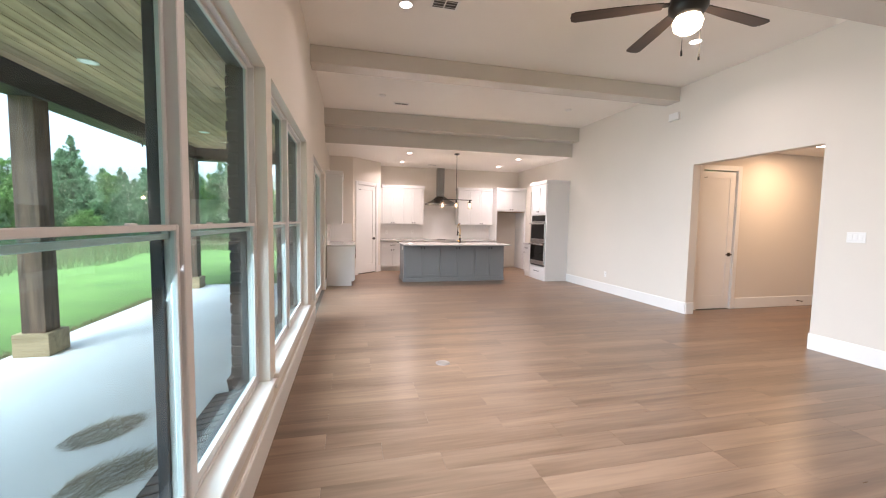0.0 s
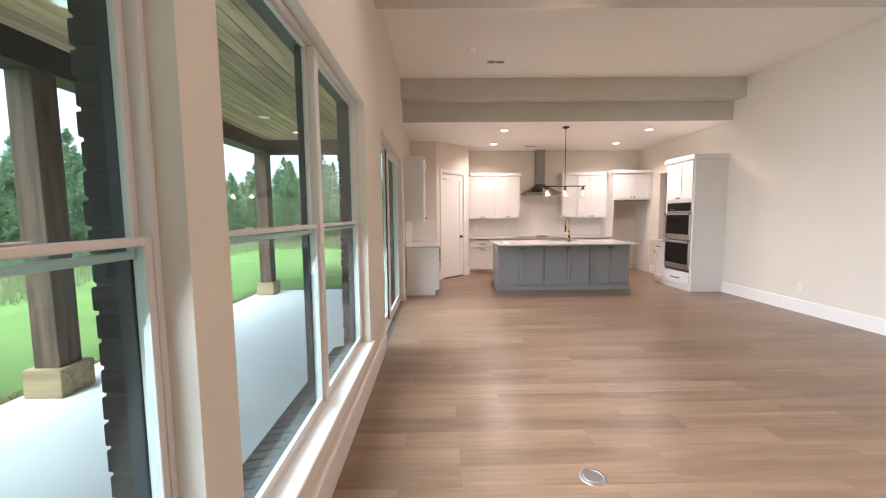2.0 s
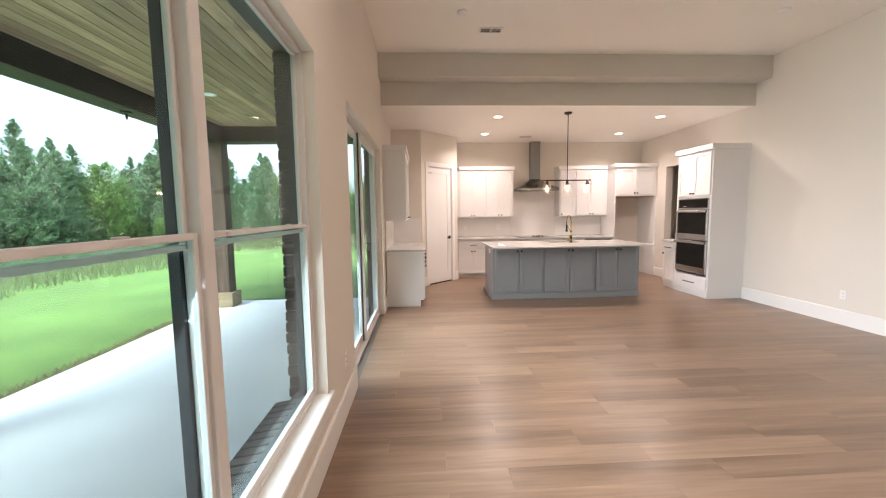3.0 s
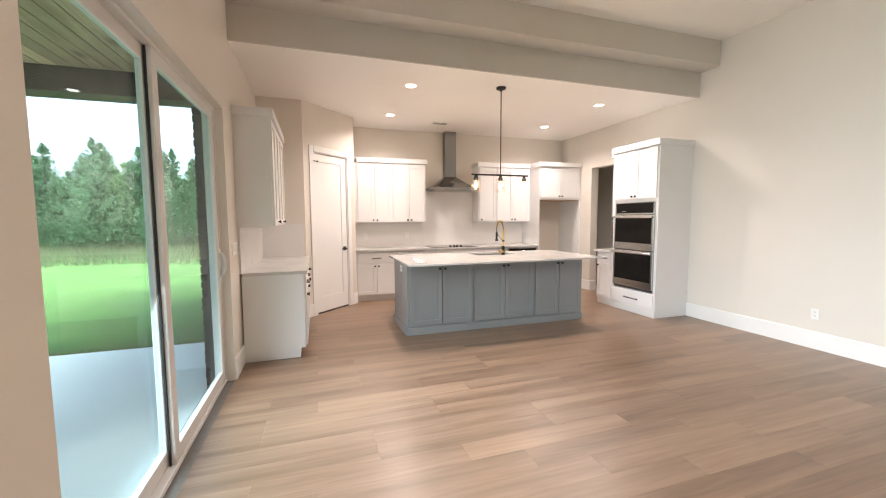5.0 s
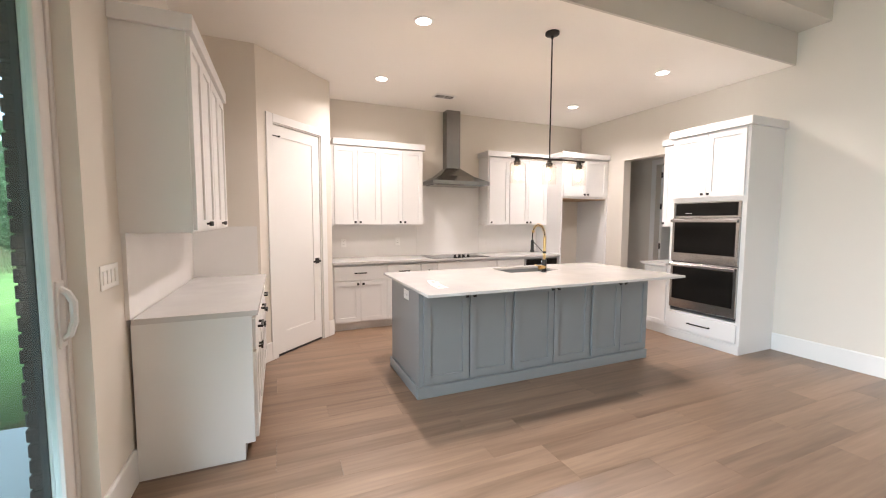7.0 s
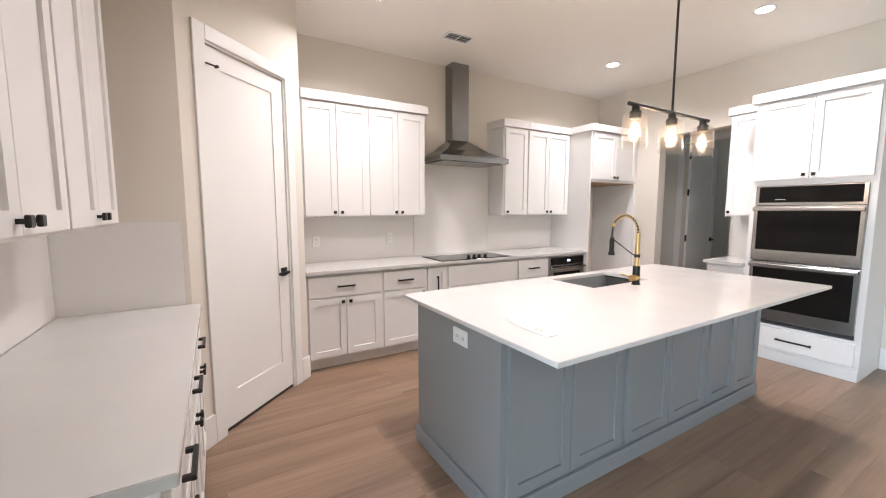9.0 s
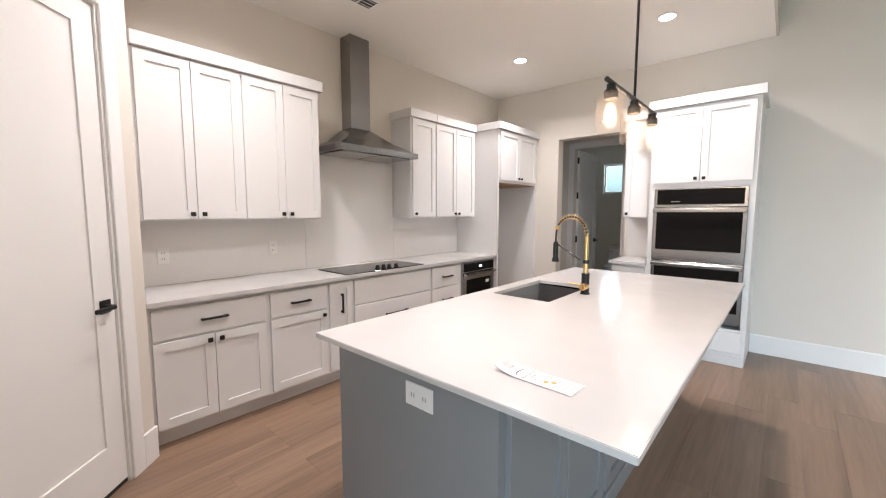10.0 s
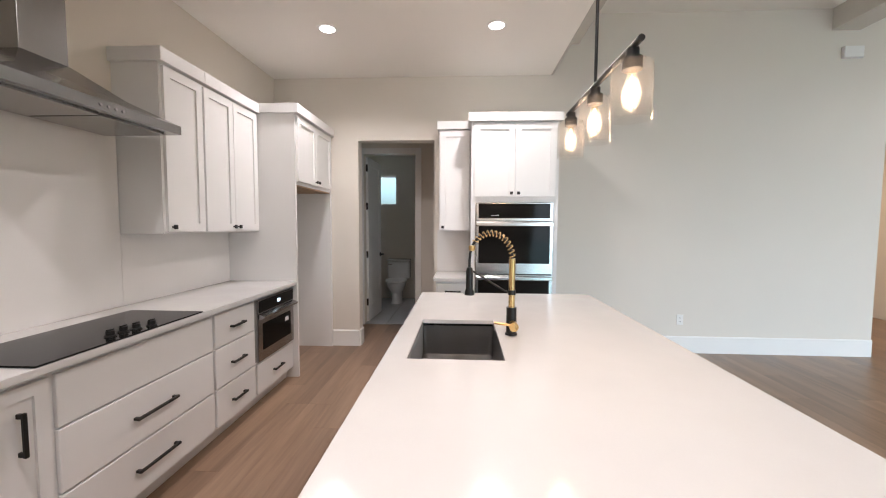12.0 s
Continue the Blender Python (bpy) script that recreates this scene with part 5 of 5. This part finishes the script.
def crown_mesh(name, height, radius, seed, n, mat, conical=True):
    """Many small upswept sprays along limbs round several leaders, thinner towards the tips, with gaps."""
    rnd = np.random.default_rng(seed)
    leaders = 7 if conical else 5
    per, limb = 20, max(1, n // 20)
    who = rnd.integers(0, leaders, limb)
    az0 = rnd.random(leaders) * math.tau
    off = radius * 0.5 * np.sqrt(rnd.random(leaders))
    off[0] = 0
    tall = height * rnd.uniform(0.55, 0.86, leaders)
    tall[0] = height
    u = rnd.random(limb) ** (0.85 if conical else 0.6)
    if conical:
        reach = radius * 0.62 * ((1 - u) ** 0.85 + 0.03)
    else:
        reach = radius * 0.55 * np.sqrt(np.maximum(0.06, 1 - (2 * u - 1) ** 2))
    reach *= rnd.uniform(0.45, 1.3, limb)
    az, rise = rnd.random(limb) * math.tau, rnd.uniform(0.2, 0.9, limb)
    root = np.stack([np.cos(az0[who]) * off[who] * (1 - 0.4 * u), np.sin(az0[who]) * off[who] * (1 - 0.4 * u), tall[who] * (0.03 + 0.96 * u)], 1)
    out = np.stack([np.cos(az), np.sin(az), rise], 1)
    k = np.repeat(np.arange(limb), per)
    m = len(k)
    c = root[k] + out[k] * (reach[k] * rnd.random(m) ** 0.6)[:, None] + rnd.normal(0, 0.05, (m, 3)) * (0.6 + reach[k] * 0.5)[:, None]
    d = out[k] * np.array([0.6, 0.6, 1.0]) + rnd.normal(0, 0.45, (m, 3))
    d /= np.linalg.norm(d, axis=1)[:, None]
    e = np.cross(d, rnd.normal(0, 1, (m, 3)))
    e /= np.linalg.norm(e, axis=1)[:, None] + 1e-6
    l, w = rnd.uniform(0.07, 0.2, m)[:, None], rnd.uniform(0.012, 0.04, m)[:, None]
    v = np.stack([c - d * l * 0.3 - e * w, c - d * l * 0.3 + e * w, c + d * l], 1).reshape(-1, 3)
    me = bpy.data.meshes.new(name)
    me.from_pydata(v.tolist(), [], np.arange(m * 3).reshape(-1, 3).tolist())
    me.materials.append(mat)
    return me


def tree(height, radius, seed, n, mat, conical, label):
    t = thing("tree", pose(0, 0, 0), label, "tree", "trees along the field")
    bm = B()
    lathe(bm, 0, 0, [(0.11, -0.2), (0.09, height * 0.2), (0.05, height * 0.6), (0.01, height * 0.95)], 8)
    rnd = random.Random(seed)
    for k in range(14):
        z = height * (0.12 + 0.06 * k)
        a = rnd.random() * math.tau
        r = radius * (1 - k / 16) * 0.7
        tube(bm, [(0, 0, z), (r * 0.5 * math.cos(a), r * 0.5 * math.sin(a), z + r * 0.2), (r * math.cos(a), r * math.sin(a), z + r * 0.55)], 0.018, 5)
    part("trunk", bm, BARK, t)
    c = new("crown", crown_mesh("crown", height, radius, seed, n, mat, conical))
    c.parent = t
    return t


kinds = [
    tree(6.4, 2.1, 21, 26000, LEAF, True, "tall dark green cedar tree with uneven crown"),
    tree(5.4, 2.3, 22, 26000, LEAF, True, "broad dark green cedar tree with uneven crown"),
    tree(4.4, 1.8, 23, 18000, LEAF, True, "young green cedar tree with pointed crown"),
    tree(4.4, 1.8, 24, 14000, LEAFLIGHT, False, "light green broad-leaved tree at the field edge"),
    tree(2.2, 1.4, 25, 8000, LEAFLIGHT, False, "low light green bush at the field edge"),
]
rt = random.Random(77)
spots = []
for k in range(250):
    u = k / 249
    # the row runs along the porch side, then bends round behind the lawn
    if u < 0.6:
        cx, cy = -17.5, -6 + u / 0.6 * 32
    else:
        w = (u - 0.6) / 0.4
        cx, cy = -17.5 + w * 24, 26 + 5 * math.sin(w * 1.5)
    spots.append((cx + rt.uniform(-4.5, 1.0), cy + rt.uniform(-0.5, 4.5), rt.choice((0, 0, 1, 1, 1, 2, 2, 3, 4, 4)), rt.choice((0.7, 0.78, 0.84, 0.9, 1.0)), rt.random() * 360))
used = set()
for x, y, kind, sc, rz in spots:
    m = pose(x, y, -0.17, 0, 0, rz)
    if kind not in used:
        used.add(kind)
        ob = kinds[kind]
        ob.matrix_basis = m
    else:
        ob = copy_thing(kinds[kind], m)
    ob.scale = (sc, sc, sc)

# ---- many small pieces ----
BL, BHH, BJ = 0.19, 0.057, 0.01


def brick_mesh(lx, ly, lz):
    return mesh_of(box(B(), 0, 0, 0, lx, ly, lz, 0.004), "brick", BRICK)


# brick lining of the openings on the porch side: toothed jambs and sloped sill bricks
veneer = structure("wall_west_brick", box(B(), LOUT - 0.083, -2.5, -0.3, LOUT - 0.001, W1[0] - 0.02, 2.955), DARKMORTAR, "dark brick veneer of the porch wall", "wall")
bm = B()
for a, b, z0, z1 in ((W1[1] + 0.02, W2[0] - 0.02, -0.3, 2.955), (W2[1] + 0.02, SL[0] - 0.02, -0.3, 2.955), (SL[1] + 0.02, 12.06, -0.3, 2.955), (W1[0] - 0.02, W1[1] + 0.02, -0.3, SILLZ - 0.12), (W2[0] - 0.02, W2[1] + 0.02, -0.3, SILLZ - 0.12), (W1[0] - 0.02, W1[1] + 0.02, 2.46, 2.955), (W2[0] - 0.02, W2[1] + 0.02, 2.46, 2.955), (SL[0] - 0.02, SL[1] + 0.02, 2.46, 2.955)):
    box(bm, LOUT - 0.083, a, z0, LOUT - 0.001, b, z1)
part("mortar_bed", bm, DARKMORTAR, veneer)
for edge, way, z0 in ((W1[1], 1, SILLZ - 0.1), (W2[1], 1, SILLZ - 0.1), (SL[1], 1, -0.1), (W2[0], -1, SILLZ - 0.1), (SL[0], -1, -0.1), (W1[0], -1, SILLZ - 0.1)):
    part("mortar_bed", box(B(), LOUT - 0.086, edge - (0.010 if way > 0 else -0.006), z0, -0.592, edge + (-0.006 if way > 0 else 0.010), HEADZ), DARKMORTAR, veneer)
for a, b in (W1, W2, SL):
    part("lintel", box(B(), LOUT - 0.086, a, HEADZ - 0.008, -0.592, b, HEADZ - 0.001), BEAMDARK, veneer, "dark steel lintel")
for edge, way, ln in ((W1[1], 1, 0.128), (W2[1], 1, BL), (SL[1], 1, BL), (SL[0], -1, BL), (W1[0], -1, BL)):
    kinds_of = [brick_mesh(dx, ln, BHH) for dx in (0.103, 0.098, 0.1)]
    for k in range(39):
        z = -0.09 + k * (BHH + BJ)
        if z > 2.36:
            break
        if edge not in SL and z < SILLZ - 0.1:
            continue
        ob = new("brick", kinds_of[k % 3])
        ob.parent = veneer
        ob.location = (LOUT - 0.097 + random.uniform(-0.004, 0.004), edge - 0.014 if way > 0 else edge - ln + 0.014, z)
sill_brick = mesh_of(box(B(), 0, 0, 0, 0.15, 0.057, 0.09, 0.004), "brick", BRICK)
for w in (W1, W2):
    n = int((w[1] - w[0]) / 0.0675)
    for k in range(n):
        ob = new("brick", sill_brick)
        ob.parent = veneer
        ob.matrix_basis = pose(LOUT - 0.17, w[0] + 0.004 + k * 0.0675, SILLZ - 0.125, 0, -9, 0)

# plank floor: boards run across the room
PW, PL = 0.18, 1.22
floor = structure("floor", box(B(), LX, SY, -0.006, RX + 0.15, BY, -0.004), SLOT, "brown wood plank floor", "floor")


def plank_mesh(l):
    c = 0.0004
    bm = B()
    a = [bm.verts.new(p) for p in ((0, 0, -0.004), (l, 0, -0.004), (l, PW, -0.004), (0, PW, -0.004))]
    b = [bm.verts.new(p) for p in ((c * 0.4, c * 0.4, -c), (l - c * 0.4, c * 0.4, -c), (l - c * 0.4, PW - c * 0.4, -c), (c * 0.4, PW - c * 0.4, -c))]
    d = [bm.verts.new(p) for p in ((c, c, 0), (l - c, c, 0), (l - c, PW - c, 0), (c, PW - c, 0))]
    for p, q in ((a, b), (b, d)):
        for k in range(4):
            bm.faces.new((p[k], p[(k + 1) % 4], q[(k + 1) % 4], q[k]))
    bm.faces.new(d)
    return bm


cache = {}
rest_v, rest_f = [], []
rp = random.Random(12)
row, y = 0, SY
while y < BY:
    x0 = LX - PL * (0.13 + 0.29 * ((row * 7 + rp.randint(0, 1)) % 3))
    end = 9.4 if 3.0 < y < 5.35 else (6.42 if y > 9.6 else RX)
    while x0 < end:
        a, b = max(x0, LX), min(x0 + PL, end)
        x0 += PL
        if b - a < 0.02:
            continue
        if 2.3 < y < 8.9 and a < RX:
            key = round(b - a, 2)
            if key not in cache:
                cache[key] = mesh_of(plank_mesh(b - a - 0.0004), "plank", FLOORWOOD)
            ob = new("plank", cache[key])
            ob.parent = floor
            ob.location = (a, y, 0)
        else:
            n = len(rest_v)
            c = 0.0005
            rest_v += [(a, y, -0.004), (b, y, -0.004), (b, y + PW, -0.004), (a, y + PW, -0.004), (a + c, y + c, 0), (b - c, y + c, 0), (b - c, y + PW - c, 0), (a + c, y + PW - c, 0)]
            rest_f += [(n + i, n + (i + 1) % 4, n + 4 + (i + 1) % 4, n + 4 + i) for i in range(4)] + [(n + 4, n + 5, n + 6, n + 7)]
    y += PW
    row += 1
me = bpy.data.meshes.new("plank_rest")
me.from_pydata(rest_v, [], rest_f)
me.materials.append(FLOORREST)
ob = new("plank_rest", me)
ob.parent = floor
tagged(ob, "further planks of the same floor", "", "", "stuff")
